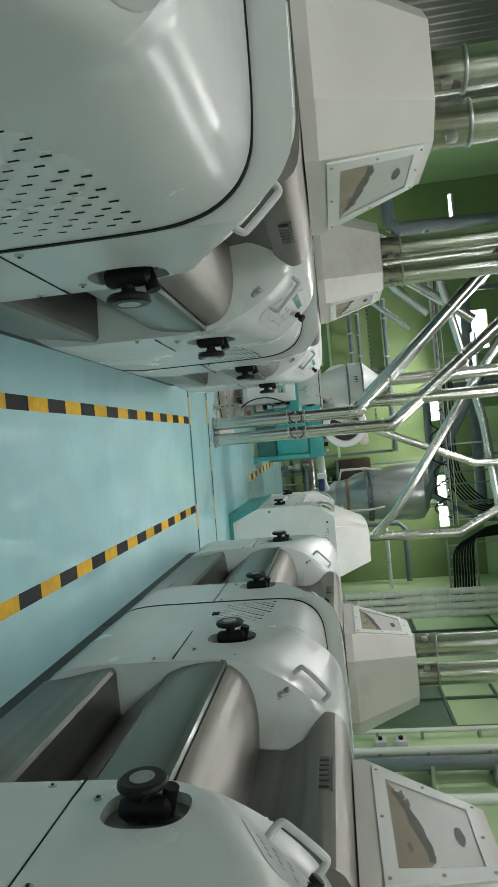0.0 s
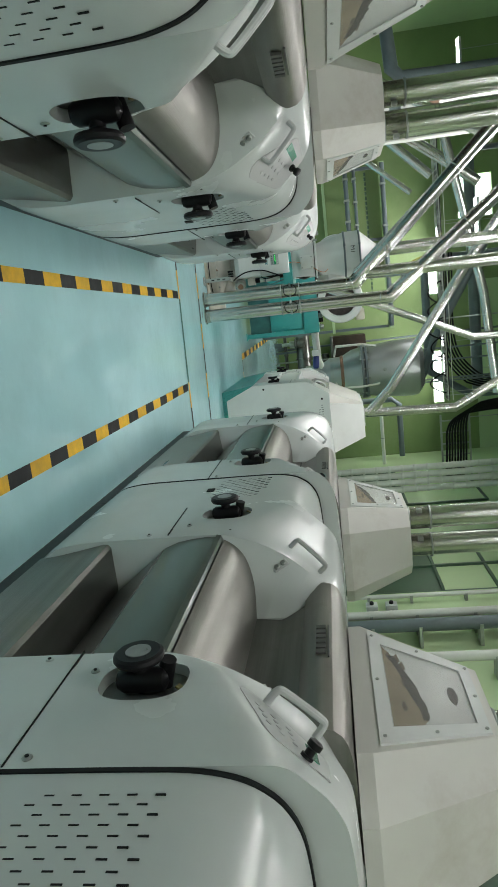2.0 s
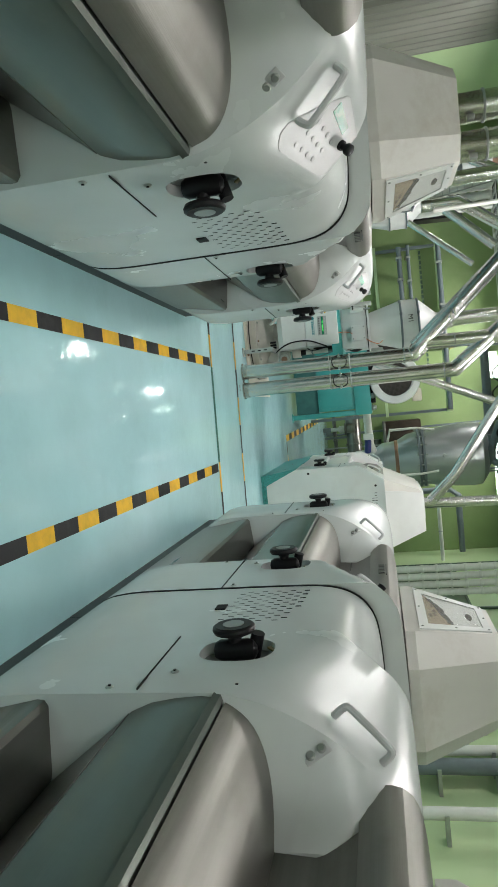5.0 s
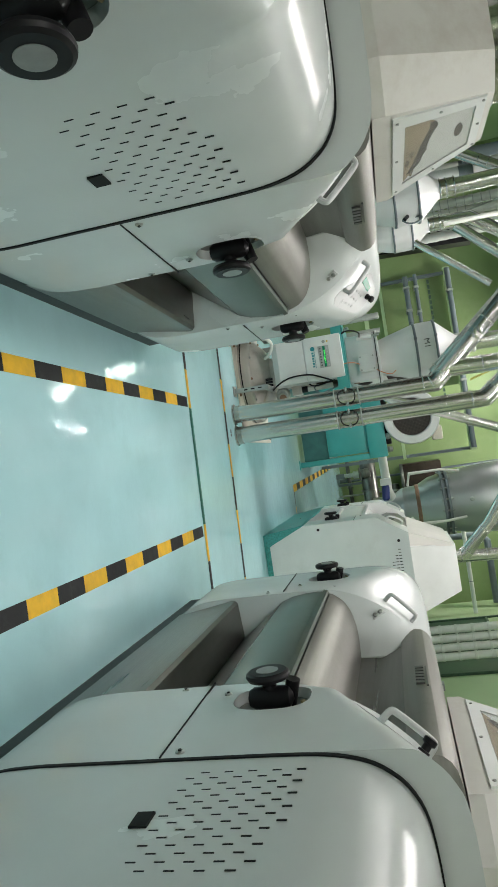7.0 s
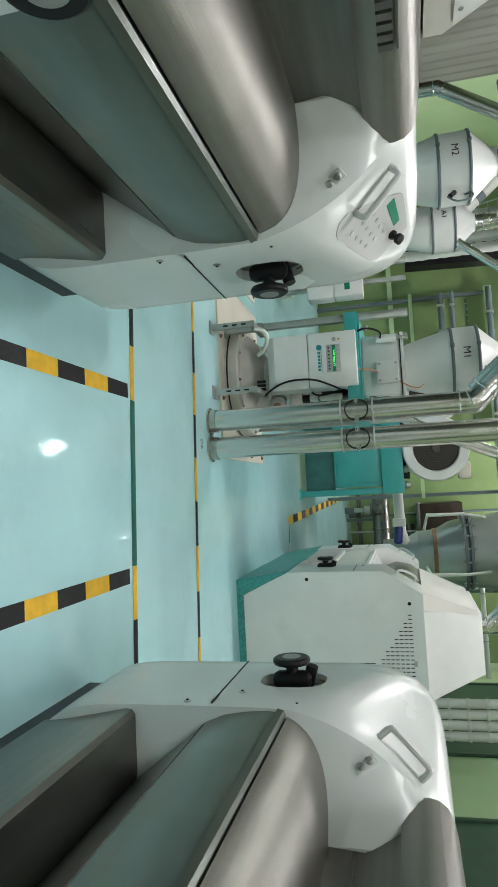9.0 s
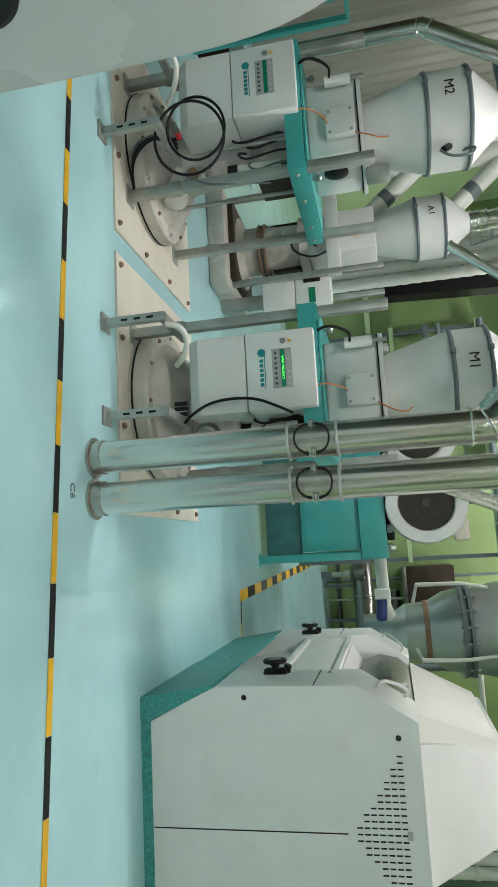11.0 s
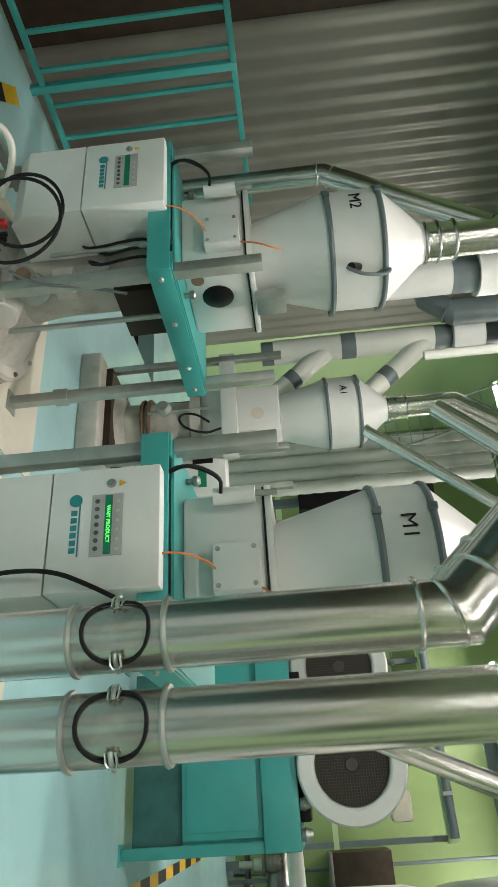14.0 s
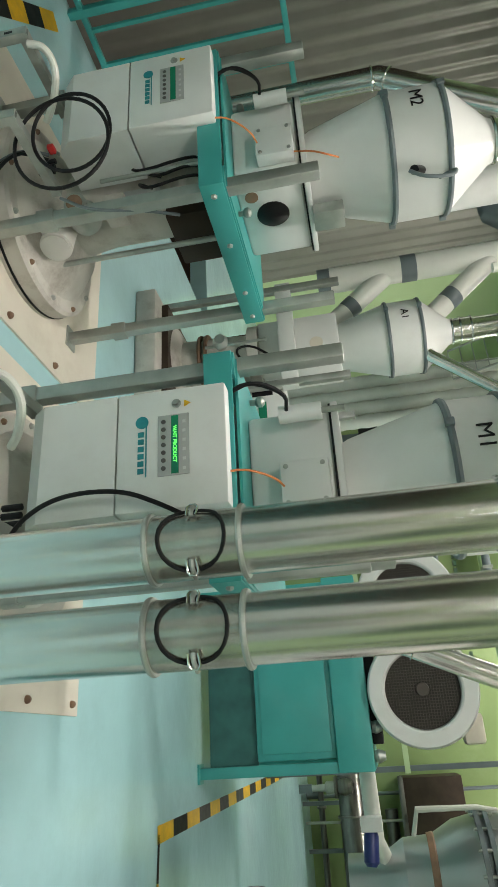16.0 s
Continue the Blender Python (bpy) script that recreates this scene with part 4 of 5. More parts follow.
def balancer(cx, cy, name, words):
    t = thing("flow_balancer", (cx, cy, 0), "white flow balancer " + name + " on a galvanised frame with teal beams", "machine", "flow balancers")
    xl, xr, yf, yb = cx - .37, cx + .37, 7.45, 8.30
    # floor plate with cut corners
    px0, px1, py0, py1 = cx - .79, cx + .68, 7.23, 8.65
    part("floor_plate", prism([(px0, py0), (px1, py0), (px1, py1), (px0 + .22, py1), (px0, py1 - .1)] if name == "M2" else [(px0, py0), (px1, py0), (px1, py1), (px0, py1)], "z", 0, .012), CREAMPAD, t, "cream painted floor plate with rusty bolts")
    for bx in (px0 + .06, cx - .3, cx + .2, px1 - .06):
        part("bolt", lathe((bx, py0 + .05, .012), (0, 0, 1), [(.018, 0), (.016, .012), (.008, .02)], 10), RUST, t)
    for by in (7.7, 8.15, 8.58):
        part("bolt", lathe((px1 - .05, by, .012), (0, 0, 1), [(.018, 0), (.016, .012), (.008, .02)], 10), RUST, t)
    part("base_ring", lathe((cx, cy, .012), (0, 0, 1), [(.47, 0), (.47, .10), (.455, .115), (.40, .115)], 48), DUSTY, t, "dusty white round base")
    part("base_gasket", lathe((cx, cy, .03), (0, 0, 1), [(.472, 0), (.474, .012)], 48), RUBBER, t)
    part("outlet_cone", lathe((cx, cy, .12), (0, 0, 1), [(.40, 0), (.30, .10), (.19, .16), (.17, .30), (.17, .90)], 36), DUSTY, t, "dusty outlet body")
    part("shaft_housing", lathe((cx + .13, cy - .12, .24), (1, -.25, 0), [(.075, 0), (.075, .20), (.068, .205), (.068, .215), (.04, .22)], 24), CREAM, t, "dusty cylindrical drive housing")
    vb = part("outlet_valve", lathe((cx + .24, cy - .24, .40), (.35, -1, .1), [(.045, -.10), (.07, -.06), (.075, 0), (.06, .03), (.045, .035), (.045, .10), (.05, .105), (.05, .12)], 20), GALV, t, "grey cast valve body")
    part("valve_mouth", lathe((cx + .283, cy - .361, .412), (.35, -1, .1), [(.036, 0), (.036, .004)], 16), RUST, vb, "rusty open mouth")
    part("hose_tail", lathe((cx + .33, cy - .30, .29), (.3, -1, 0), [(.016, 0), (.016, .04)], 12), BLUE, t, "blue plug")
    part("slide_block", box(cx + .17, cx + .27, cy - .27, cy - .16, .50, .60, .008), DUSTY, t)
    part("actuator", rod((cx + .22, cy - .22, .64), (cx + .22, cy - .22, .92), .028, 16), PVC, t, "white actuator cylinder")
    part("actuator_end", rod((cx + .22, cy - .22, .60), (cx + .22, cy - .22, .66), .033, 16), BLACK, t)
    part("guide_rod", rod((cx + .30, cy - .02, .13), (cx + .30, cy - .02, .99), .014, 10), GALV, t)
    part("guide_rod", rod((cx + .12, cy - .30, .50), (cx + .12, cy - .30, .99), .010, 10), GALV, t)
    # dark box in place of the shade below the scale body
    part("shadow_box", box(cx - .20, cx + .20, cy - .10, cy + .24, .74, .985, .01), BROWN, t, "dark box standing in for shade under the scale body")
    part("scale_body", box(cx - .22, cx + .10, cy - .16, cy + .10, .46, .735, .012), LIGHTGREY, t, "pale grey inner body")
    for e, (dx, dz, mt) in enumerate(((.10, .70, BLACK), (.16, .66, BLACK), (.24, .72, GREYPIPE), (.05, .62, BLACK))):
        part("hose", sweep([(cx + dx, cy - .26, .985), (cx + dx + .03, cy - .31, .90), (cx + dx + .06, cy - .30, dz + .06), (cx + dx - .02, cy - .27, dz), (cx + dx - .05, cy - .20, dz + .05)], .007, 8, steps=2), mt, t, "thin dark hose")
    for e in range(12):
        ang = e * math.pi / 6 + .1
        part("ring_bolt", lathe((cx + math.cos(ang) * .435, cy + math.sin(ang) * .435, .125), (0, 0, 1), [(.014, 0), (.013, .010), (.007, .018)], 8), RUST if e % 2 else GALV, t)
    for x in (xl, xr):
        for y in (yf, yb):
            part("post", box(x - .028, x + .028, y - .028, y + .028, 0, 1.47, .006), GALV, t)
            part("foot", box(x - .06, x + .06, y - .05, y + .05, .012, .02), GALV, t)
            part("gusset", box(x - .034, x + .034, y - .036, y + .036, .26, .34, .004), GALV, t)
    for x, s in ((xl, -1), (xr, 1)):
        b = part("side_beam", box(x + s * .030 - .006, x + s * .030 + .006, yf - .06, yb + .06, .985, 1.085, .003), TEAL, t, "teal painted beam")
        part("beam_flange", box(x - .03 if s < 0 else x - .06, x + .06 if s < 0 else x + .03, yf - .06, yb + .06, 1.082, 1.092), TEAL, b)
        for y in (yf, yf + .3, yb - .2, yb):
            part("bolt", lathe((x + s * .036, y, 1.035), (s, 0, 0), [(.014, 0), (.014, .006), (.007, .012)], 6), GALV, b)
    fb = part("front_beam", box(xl - .036, xr + .036, yf - .066, yf - .056, .985, 1.085, .003), TEAL, t, "teal painted beam")
    part("rear_beam", box(xl - .036, xr + .036, yb + .056, yb + .066, .985, 1.085, .003), TEAL, t, "teal painted beam")
    part("top_plate", box(xl - .02, xr + .02, yf - .03, yb + .03, 1.088, 1.098), TEAL, t)
    for x in (xl + .04, xr - .04):
        part("eye_bolt", lathe((x, yf + .2, 1.10), (0, 0, 1), [(.012, 0), (.012, .02), (.022, .03), (.022, .045), (.012, .055)], 12), GALV, t)
    cs = -.11 if name == "M2" else 0
    cabinet(t, cx - .25 + cs, cx + .175 + cs, 7.33, words)
    # short slotted feet in front with foot plates
    for x in (cx - .315, cx + .185):
        f = part("slotted_leg", prism([(x - .022, 7.06), (x + .022, 7.06), (x + .022, 7.10), (x + .017, 7.10), (x + .017, 7.066), (x - .017, 7.066), (x - .017, 7.10), (x - .022, 7.10)], "z", .01, .34), GALV, t)
        part("foot", box(x - .05, x + .05, 7.03, 7.13, 0, .012, .003), GALV, f)
        for z in (.12, .19, .26):
            part("slot", box(x - .006, x + .006, 7.058, 7.064, z - .018, z + .018), BLACK, f)
        part("arm", box(x - .02, x + .02, 7.08, 7.48, .30, .34), GALV, f)
    part("conduit", sweep([(cx - .28, 7.10, .33), (cx - .27, 7.12, .40), (cx - .22, 7.2, .42), (cx - .15, 7.30, .36), (cx - .13, 7.36, .30)], .016, 10, steps=2), PVC, t, "white flexible conduit")
    # neck
    nk = part("neck", box(cx - .235, cx + .235, cy - .235, cy + .235, 1.095, 1.40, .02), WHITE2, t)
    part("neck_flange", box(cx - .25, cx + .25, cy - .25, cy + .25, 1.40, 1.425, .004), WHITE2, t)
    part("neck_gasket", box(cx - .245, cx + .245, cy - .245, cy + .245, 1.392, 1.400), RUBBER, t)
    jb = part("junction_box", box(cx - .02, cx + .15, cy - .30, cy - .235, 1.21, 1.375, .006), WHITE2, t)
    for x in (cx, cx + .13):
        for z in (1.23, 1.355):
            part("screw", lathe((x, cy - .30, z), (0, -1, 0), [(.009, 0), (.008, .005)], 10), GALV, jb)
    part("port", lathe((cx + .236, cy - .04, 1.24), (1, 0, 0), [(.075, 0), (.075, .006), (.062, .012), (.02, .03)], 22), BLACK, t, "black round cap")
    part("port_plug", lathe((cx + .236, cy - .16, 1.16), (1, 0, 0), [(.03, 0), (.03, .006)], 16), RUST, t)
    part("air_cylinder", rod((cx - .20, cy - .29, 1.22), (cx - .20, cy - .29, 1.37), .032, 16), WHITE2, t)
    part("cylinder_rod", rod((cx - .20, cy - .29, 1.37), (cx - .20, cy - .29, 1.45), .012, 10), GALV, t)
    part("orange_hose", sweep([(cx + .06, 7.36, 1.05), (cx + .05, 7.38, 1.12), (cx + .06, 7.46, 1.20), (cx + .07, 7.52, 1.22)], .004, 8, steps=2), ORANGE, t, "thin orange hose")
    part("orange_hose", sweep([(cx + .14, 7.54, 1.37), (cx + .20, 7.5, 1.45), (cx + .22, 7.52, 1.52), (cx + .18, 7.58, 1.56)], .004, 8, steps=2), ORANGE, t, "thin orange hose")
    for k in range(2):
        part("black_cable", sweep([(cx - .24, 7.40, 1.06), (cx - .27, 7.38, 1.14 + k * .02), (cx - .24, 7.45, 1.26), (cx - .20, 7.5, 1.25)], .007, 8, steps=2), BLACK, t, "black cable")
    drum_stack(t, cx, cy, 1.425, .285, name, .195 if name == "M1" else .24)
    part("side_bracket", box(cx + .24, cx + .30, cy - .06, cy + .06, 1.42, 1.56, .006), GALV, t)
    # sensor on the drum
    part("sensor", rod((cx + .26, cy - .16, 1.90), (cx + .31, cy - .22, 1.86), .02, 12), BLACK, t)
    part("sensor_cable", sweep([(cx + .31, cy - .22, 1.84), (cx + .36, cy - .22, 1.90), (cx + .34, cy - .18, 2.02), (cx + .28, cy - .16, 2.05), (cx + .26, cy - .1, 1.98)], .008, 8, steps=2), GREYPIPE, t)
    part("riser", rod((cx, cy, 2.35), (cx, cy, 6.95), .082, 28), PIPE, t, "polished vertical feed pipe")
    for z in (3.05, 3.10):
        part("joint_ring", arc_ring((cx, cy, z), (0, 0, 1), .085, .005), PIPE, t)
    return t


b1 = balancer(-.865, 7.82, "M1", "WAIT PRODUCT")
b2 = balancer(-2.47, 7.82, "M2", "")
# cables on the cabinets
part("looped_cable", sweep([(-.66, 7.34, .34), (-.70, 7.30, .40), (-.745, 7.28, .50), (-.757, 7.27, .62), (-.748, 7.28, .75), (-.70, 7.30, .86), (-.67, 7.36, .93)], .008, 8, steps=2), BLACK, b1, "black cable")
for k, r in enumerate((.20, .165)):
    pts = [(-2.24 + math.cos(e) * r * .95 - k * .05, 7.20 + .05 * math.cos(e), .47 + math.sin(e) * r + .04 * k) for e in [i * math.pi / 20 for i in range(41)]]
    part("looped_cable", sweep(pts, .008, 8), BLACK, b2, "black looped cable")
part("looped_cable", sweep([(-2.12, 7.36, .40), (-2.06, 7.40, .52), (-2.08, 7.46, .70), (-2.10, 7.55, .86)], .007, 8, steps=2), GREYPIPE, b2, "dark blue-grey cable")
for e in range(3):
    part("cable", sweep([(-2.36 + e * .03, 7.34, .34), (-2.38 + e * .02, 7.30 - e * .02, .24), (-2.34 + e * .04, 7.32, .08), (-2.20 + e * .03, 7.5, .025)], .008, 8, steps=2), BLACK if e else GREYPIPE, b2, "thin dark cable")
part("connector", box(-2.33, -2.305, 7.26, 7.30, .37, .40, .006), RED, b2, "red plug")
for b, cx in ((b1, -.865), (b2, -2.47)):
    for i in range(3):
        part("cable_gland", rod((cx + .08 + i * .03, 7.40, .34), (cx + .08 + i * .03, 7.40, .27), .012, 10), BLACK, b)

# third balancer further back, no cabinet on its face
cx, cy = -2.78, 9.87
t = thing("flow_balancer", (cx, cy, 0), "smaller grey-white flow balancer A1 standing further back", "machine", "flow balancers")
part("base_box", box(cx - .42, cx + .50, cy - .55, cy + .4, 0, .16, .02), DUSTY, t, "dusty white base")
# dark slab in place of the shade in the base gap
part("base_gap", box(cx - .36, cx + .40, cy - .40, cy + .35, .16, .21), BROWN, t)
for e in range(2):
    part("rusty_ring", arc_ring((cx, cy, .40 + e * .05), (0, 0, 1), .235, .012), RUST, t)
# dark box in place of the shade behind the outlet
part("shadow_box", box(cx - .24, cx + .24, cy - .02, cy + .3, .5, .86), BROWN, t, "dark box standing in for shade behind the outlet")
part("hose", sweep([(cx + .25, cy - .36, 1.03), (cx + .32, cy - .42, .92), (cx + .26, cy - .44, .76), (cx + .14, cy - .42, .72), (cx + .12, cy - .40, .84), (cx + .20, cy - .38, .95)], .009, 8, steps=2), BLACK, t, "black looped hose")
part("body_lower", lathe((cx, cy, .16), (0, 0, 1), [(.34, 0), (.34, .05), (.22, .10), (.20, .6), (.26, .62), (.26, .70)], 32), DUSTY, t, "dusty metal body")
part("cross_bar", box(cx - .45, cx + .45, cy - .32, cy - .24, 1.03, 1.15, .006), WHITE2, t)
part("neck", box(cx - .2, cx + .2, cy - .2, cy + .2, .86, 1.47, .015), WHITE2, t)
part("round_badge", lathe((cx + .05, cy - .2, 1.30), (0, -1, 0), [(.05, 0), (.05, .004)], 20), CREAMPAD, t)
drum_stack(t, cx, cy, 1.47, .28, "A1")
for x in (cx - .4, cx + .42):
    for y in (cy - .3, cy + .35):
        part("post", box(x - .026, x + .026, y - .026, y + .026, 0, 1.52, .005), GALV, t)
part("riser", sweep([(cx, cy, 2.40), (cx, cy, 2.82), (cx + .55, cy, 3.55), (cx + .9, cy, 4.0)], .085, 24), PIPE, t, "polished bent pipe")
part("side_pipe", sweep([(cx + .12, cy - .1, 2.02), (cx + .25, cy - .1, 2.12), (cx + .95, cy - .1, 2.95)], .045, 18), PIPE, t, "thin polished side pipe")
part("side_pipe", sweep([(cx + .15, cy - .2, 2.62), (cx + .75, cy - .2, 3.25)], .07, 20), PIPE, t, "polished side pipe")
part("valve", rod((cx + .1, cy - .42, .5), (cx + .1, cy - .42, .95), .012, 8), GALV, t)
part("valve_body", lathe((cx + .08, cy - .40, .62), (0, -1, 0), [(.05, 0), (.06, .04), (.04, .08)], 16), GALV, t)

# small cabinet on the far balancer line
t = thing("small_control_box", (-2.25, 9.9, .95), "small white control box with a green display on a stand", "control box")
part("upper_box", box(-2.42, -2.05, 9.62, 9.85, .72, 1.04, .008), WHITE2, t)
part("lower_box", box(-2.42, -2.05, 9.62, 9.85, .42, .715, .008), WHITE2, t)
part("display", box(-2.26, -2.12, 9.614, 9.622, .84, .90), SCREEN_GREEN, t)
part("label_plate", box(-2.36, -2.31, 9.614, 9.622, .80, .95), BLACK, t)
part("stand", box(-2.28, -2.18, 9.7, 9.8, 0, .43), GALV, t)

# grey ducts beside them
DX, DY = -3.41, 9.85
t = thing("air_duct", (DX, DY, 1.4), "pale grey air duct with two slanted branches", "duct")
part("tube", rod((DX, DY, 1.46), (DX, DY, 2.78), .105, 28), PVC, t)
part("end_band", rod((DX, DY, 1.36), (DX, DY, 1.46), .10, 28), GREYPIPE, t)
part("collar", rod((DX, DY, 2.78), (DX, DY, 2.92), .10, 28), GREYPIPE, t)
part("can", rod((DX, DY, 2.92), (DX, DY, 3.17), .165, 32), WHITE2, t, "white can-shaped section")
part("reducer", lathe((DX, DY, 3.17), (0, 0, 1), [(.12, 0), (.075, .28), (.07, .7)], 24), GREYPIPE, t)
part("outlet", sweep([(DX, DY, 3.85), (DX, DY, 4.0), (DX + .3, DY, 4.3), (DX + .3, DY, 7.0)], .07, 20), GREYPIPE, t)
part("branch", rod((DX + .03, DY, 1.9), (-2.97, 9.87, 1.40), .08, 22), PVC, t)
part("branch", rod((DX + .03, DY, 2.72), (-2.92, 9.87, 2.17), .08, 22), PVC, t)
for p, q, s_ in (((DX + .03, DY, 1.9), (-2.97, 9.87, 1.40), .55), ((DX + .03, DY, 2.72), (-2.92, 9.87, 2.17), .6)):
    p, q = Vector(p), Vector(q)
    part("band", rod(p.lerp(q, s_), p.lerp(q, s_ + .14), .083, 22), GREYPIPE, t)
part("band", rod((DX, DY, 2.02), (DX, DY, 2.14), .108, 28), GREYPIPE, t)
t = thing("dust_duct", (-2.78, 8.42, 1.5), "white dust duct with a rusty sleeve and dark bands", "duct")
part("tube", rod((-2.78, 8.42, 1.9), (-2.78, 8.42, 2.55), .11, 28), WHITE2, t)
part("collar", rod((-2.78, 8.42, 2.55), (-2.78, 8.42, 2.70), .112, 28), GREYPIPE, t)
part("tube", rod((-2.78, 8.42, 2.70), (-2.78, 8.42, 3.05), .14, 28), WHITE2, t)
part("rusty_sleeve", rod((-2.78, 8.42, 3.05), (-2.78, 8.42, 3.2), .115, 28), RUST, t, "rusty brown sleeve")
part("reducer", lathe((-2.78, 8.42, 3.2), (0, 0, 1), [(.12, 0), (.08, .25), (.08, 3.7)], 26), PIPE, t)
long_pipe("thin white plastic pipe", [(-2.35, 8.6, 2.35), (-2.35, 8.6, 6.95)], .028, PVC)

# stencilled letters on the floor by the pipe feet
single("floor_lettering", text_bm("C6", .045, (-.27, 6.70, .0015), (1, 0, 0), (0, 1, 0), .0008), GREYINK, "small dark stencilled letters on the floor", "lettering", kind="structure")


# ---- white mill with teal base ----
t = thing("white_mill", (1.43, 8.6, 0), "boxy white roller mill with teal kick plates and black handwheels", "machine")
NP = [(.91, .05), (.735, .41), (.735, 1.15), (.915, 1.44), (1.945, 1.44), (2.125, 1.15), (2.125, .41), (1.95, .05)]
E0, E1 = 7.46, 9.75
END_OF = {}
END_OF[True] = part("near_end", prism(NP, "y", E0, E0 + .45), WHITE2, t, "flat white end cover with a triangle of vent slots")
END_OF[False] = part("far_end", prism(NP, "y", E1 - .42, E1), WHITE2, t)
k = part("end_seam", box(1.427, 1.433, E0 - .002, E0 + .004, .06, 1.06), RUBBER, t)
part("base", box(.79, 2.07, E0 - .004, E1, 0, .055), TEAL_DARK, t, "teal base rail")
part("kick_plate", prism([(.783, .001), (.725, .40), (.735, .415), (.90, .06), (.90, 0)], "y", E0 - .009, E0 + 1.05), TEAL_DARK, t, "teal sloped kick plate")
part("kick_plate", prism([(.795, 0), (.735, .40), (.745, .415), (.90, .06), (.90, 0)], "y", E0 + 1.056, E1), TEAL_DARK, t, "teal sloped kick plate")
for y in (E0 + .25, E0 + 1.0, E1 - .2):
    screw(t, .748, y, .26, -1, .014)
# vent slots in a triangle on the end
me = finish(box(-.003, .003, -.003, .003, -.0135, .0135), "vent_slot", RUBBER)
ne = [o for o in t.children if o.name.startswith("near_end")][0]
for i in range(-12, 13):
    n = max(1, round((13 - abs(i)) * .55))
    for j in range(n):
        piece("vent_slot", me, pose(1.43 + i * .030, E0 - .001, 1.335 - j * .036), ne)
part("latch", box(1.41, 1.45, E0 - .004, E0 + .01, 1.345, 1.37), GREY, t)
for x, z in ((.79, .568), (.985, 1.338), (1.885, 1.325), (2.06, .57)):
    s = part("screw", lathe((x, E0 + .002, z), (0, -1, 0), [(.014, 0), (.014, .004), (.006, .005)], 14), BLACK, t)
bx = [(.86, .42), (.86, .70), (.80, .74), (.80, 1.02), (.90, 1.08), (1.0, 1.09), (1.05, 1.15), (1.05, 1.40), (1.8, 1.40), (1.8, .10), (.90, .10)]
part("bay_body", prism(bx, "y", E0 + .44, E1 - .41), WHITE2, t, "", 25)
part("roll_guard", prism([(.775, .70), (.755, .78), (.755, .92), (.775, .985), (.82, .985), (.82, .70)], "y", E0 + .46, E1 - .43), PVC, t, "pale scratched guard", 25)
part("guard_bar", box(.748, .79, E0 + .46, E1 - .43, .66, .70, .006), WHITE2, t)
part("guard_bar", box(.748, .79, E0 + .46, E1 - .43, .985, 1.02, .006), WHITE2, t)
part("feed_cover", prism([(.91, 1.10), (.87, 1.22), (.90, 1.36), (.97, 1.435), (1.2, 1.44), (1.2, 1.10)], "y", E0 + .5, E1 - .5), STEEL_DARK, t, "grey metal feed cover")
part("mark_plate", box(.868, .88, E0 + .95, E0 + 1.15, 1.24, 1.31), GREYINK, t)
for y in (E0 + .22, E1 - .2):
    part("seam", box(.733, .738, y - .21, y + .2, .928, .933), RUBBER, t)
    WY = y + .12 if y < 8.5 else y - .10
    carve(END_OF[y < 8.5], oval(.715, .78, WY, .69, 0.085, 0.125))
    handwheel(t, .735, WY, .68, 1)
    screw(t, .737, y + .13, .985, -1, .014)
    p0, p1 = Vector((.80, y + .02, 1.24)), Vector((.885, y + .18 if y < 8.5 else y - .16, 1.38))
    part("grab_handle", sweep([p0, p0 + Vector((-.05, 0, .03)), p1 + Vector((-.05, 0, .03)), p1], .010, 10, steps=2), LIGHTGREY, t, "light grey grab handle")
h = thing("feed_hopper", (1.45, 8.6, 1.44), "white sheet-metal hopper with a bolted front window", "hopper", "feed hoppers on the mills")
lo = [(1.10, 7.75), (1.80, 7.75), (1.80, 9.45), (1.10, 9.45)]
hi = [(1.17, 8.05), (1.66, 8.05), (1.66, 9.15), (1.17, 9.15)]
bm = bmesh.new()
l0 = [bm.verts.new((*p, 1.44)) for p in lo]
l1 = [bm.verts.new((*p, 1.90)) for p in hi]
for i in range(4):
    bm.faces.new((l0[i], l0[(i + 1) % 4], l1[(i + 1) % 4], l1[i]))
bm.faces.new(l0[::-1])
bm.faces.new(l1)
part("body", bm, WHITE2, h)
bm = bmesh.new()
l0 = [bm.verts.new(p) for p in ((.96, 7.80, 1.44), (.96, 9.40, 1.44), (1.14, 9.2, 1.86), (1.14, 8.0, 1.86))]
l1 = [bm.verts.new(p) for p in ((1.10, 7.80, 1.44), (1.10, 9.40, 1.44), (1.18, 9.2, 1.88), (1.18, 8.0, 1.88))]
for i in range(4):
    bm.faces.new((l0[i], l0[(i + 1) % 4], l1[(i + 1) % 4], l1[i]))
bm.faces.new(l0[::-1])
bm.faces.new(l1)
part("window_housing", bm, CREAM, h)
part("outlet_cap", box(1.30, 1.58, 8.45, 9.0, 1.89, 1.93, .01), GALV, h)

# ---- teal blower set ----
t = thing("blower_set", (-.4, 11.4, 0), "teal blower enclosure on teal legs", "machine")
part("enclosure", box(-1.15, .10, 10.95, 12.1, .46, 1.07, .012), TEAL, t)
part("top_frame", box(-1.25, .20, 10.90, 12.2, 1.07, 1.34, .012), TEAL, t)
part("door_panel", box(-.62, .05, 10.938, 10.952, .50, 1.03, .004), TEAL, t)
for x in (-1.18, .16):
    for y in (10.96, 12.1):
        part("leg", box(x - .04, x + .04, y - .04, y + .04, 0, 1.08, .006), TEAL, t)
        part("foot", box(x - .07, x + .07, y - .07, y + .07, 0, .015), TEAL, t)
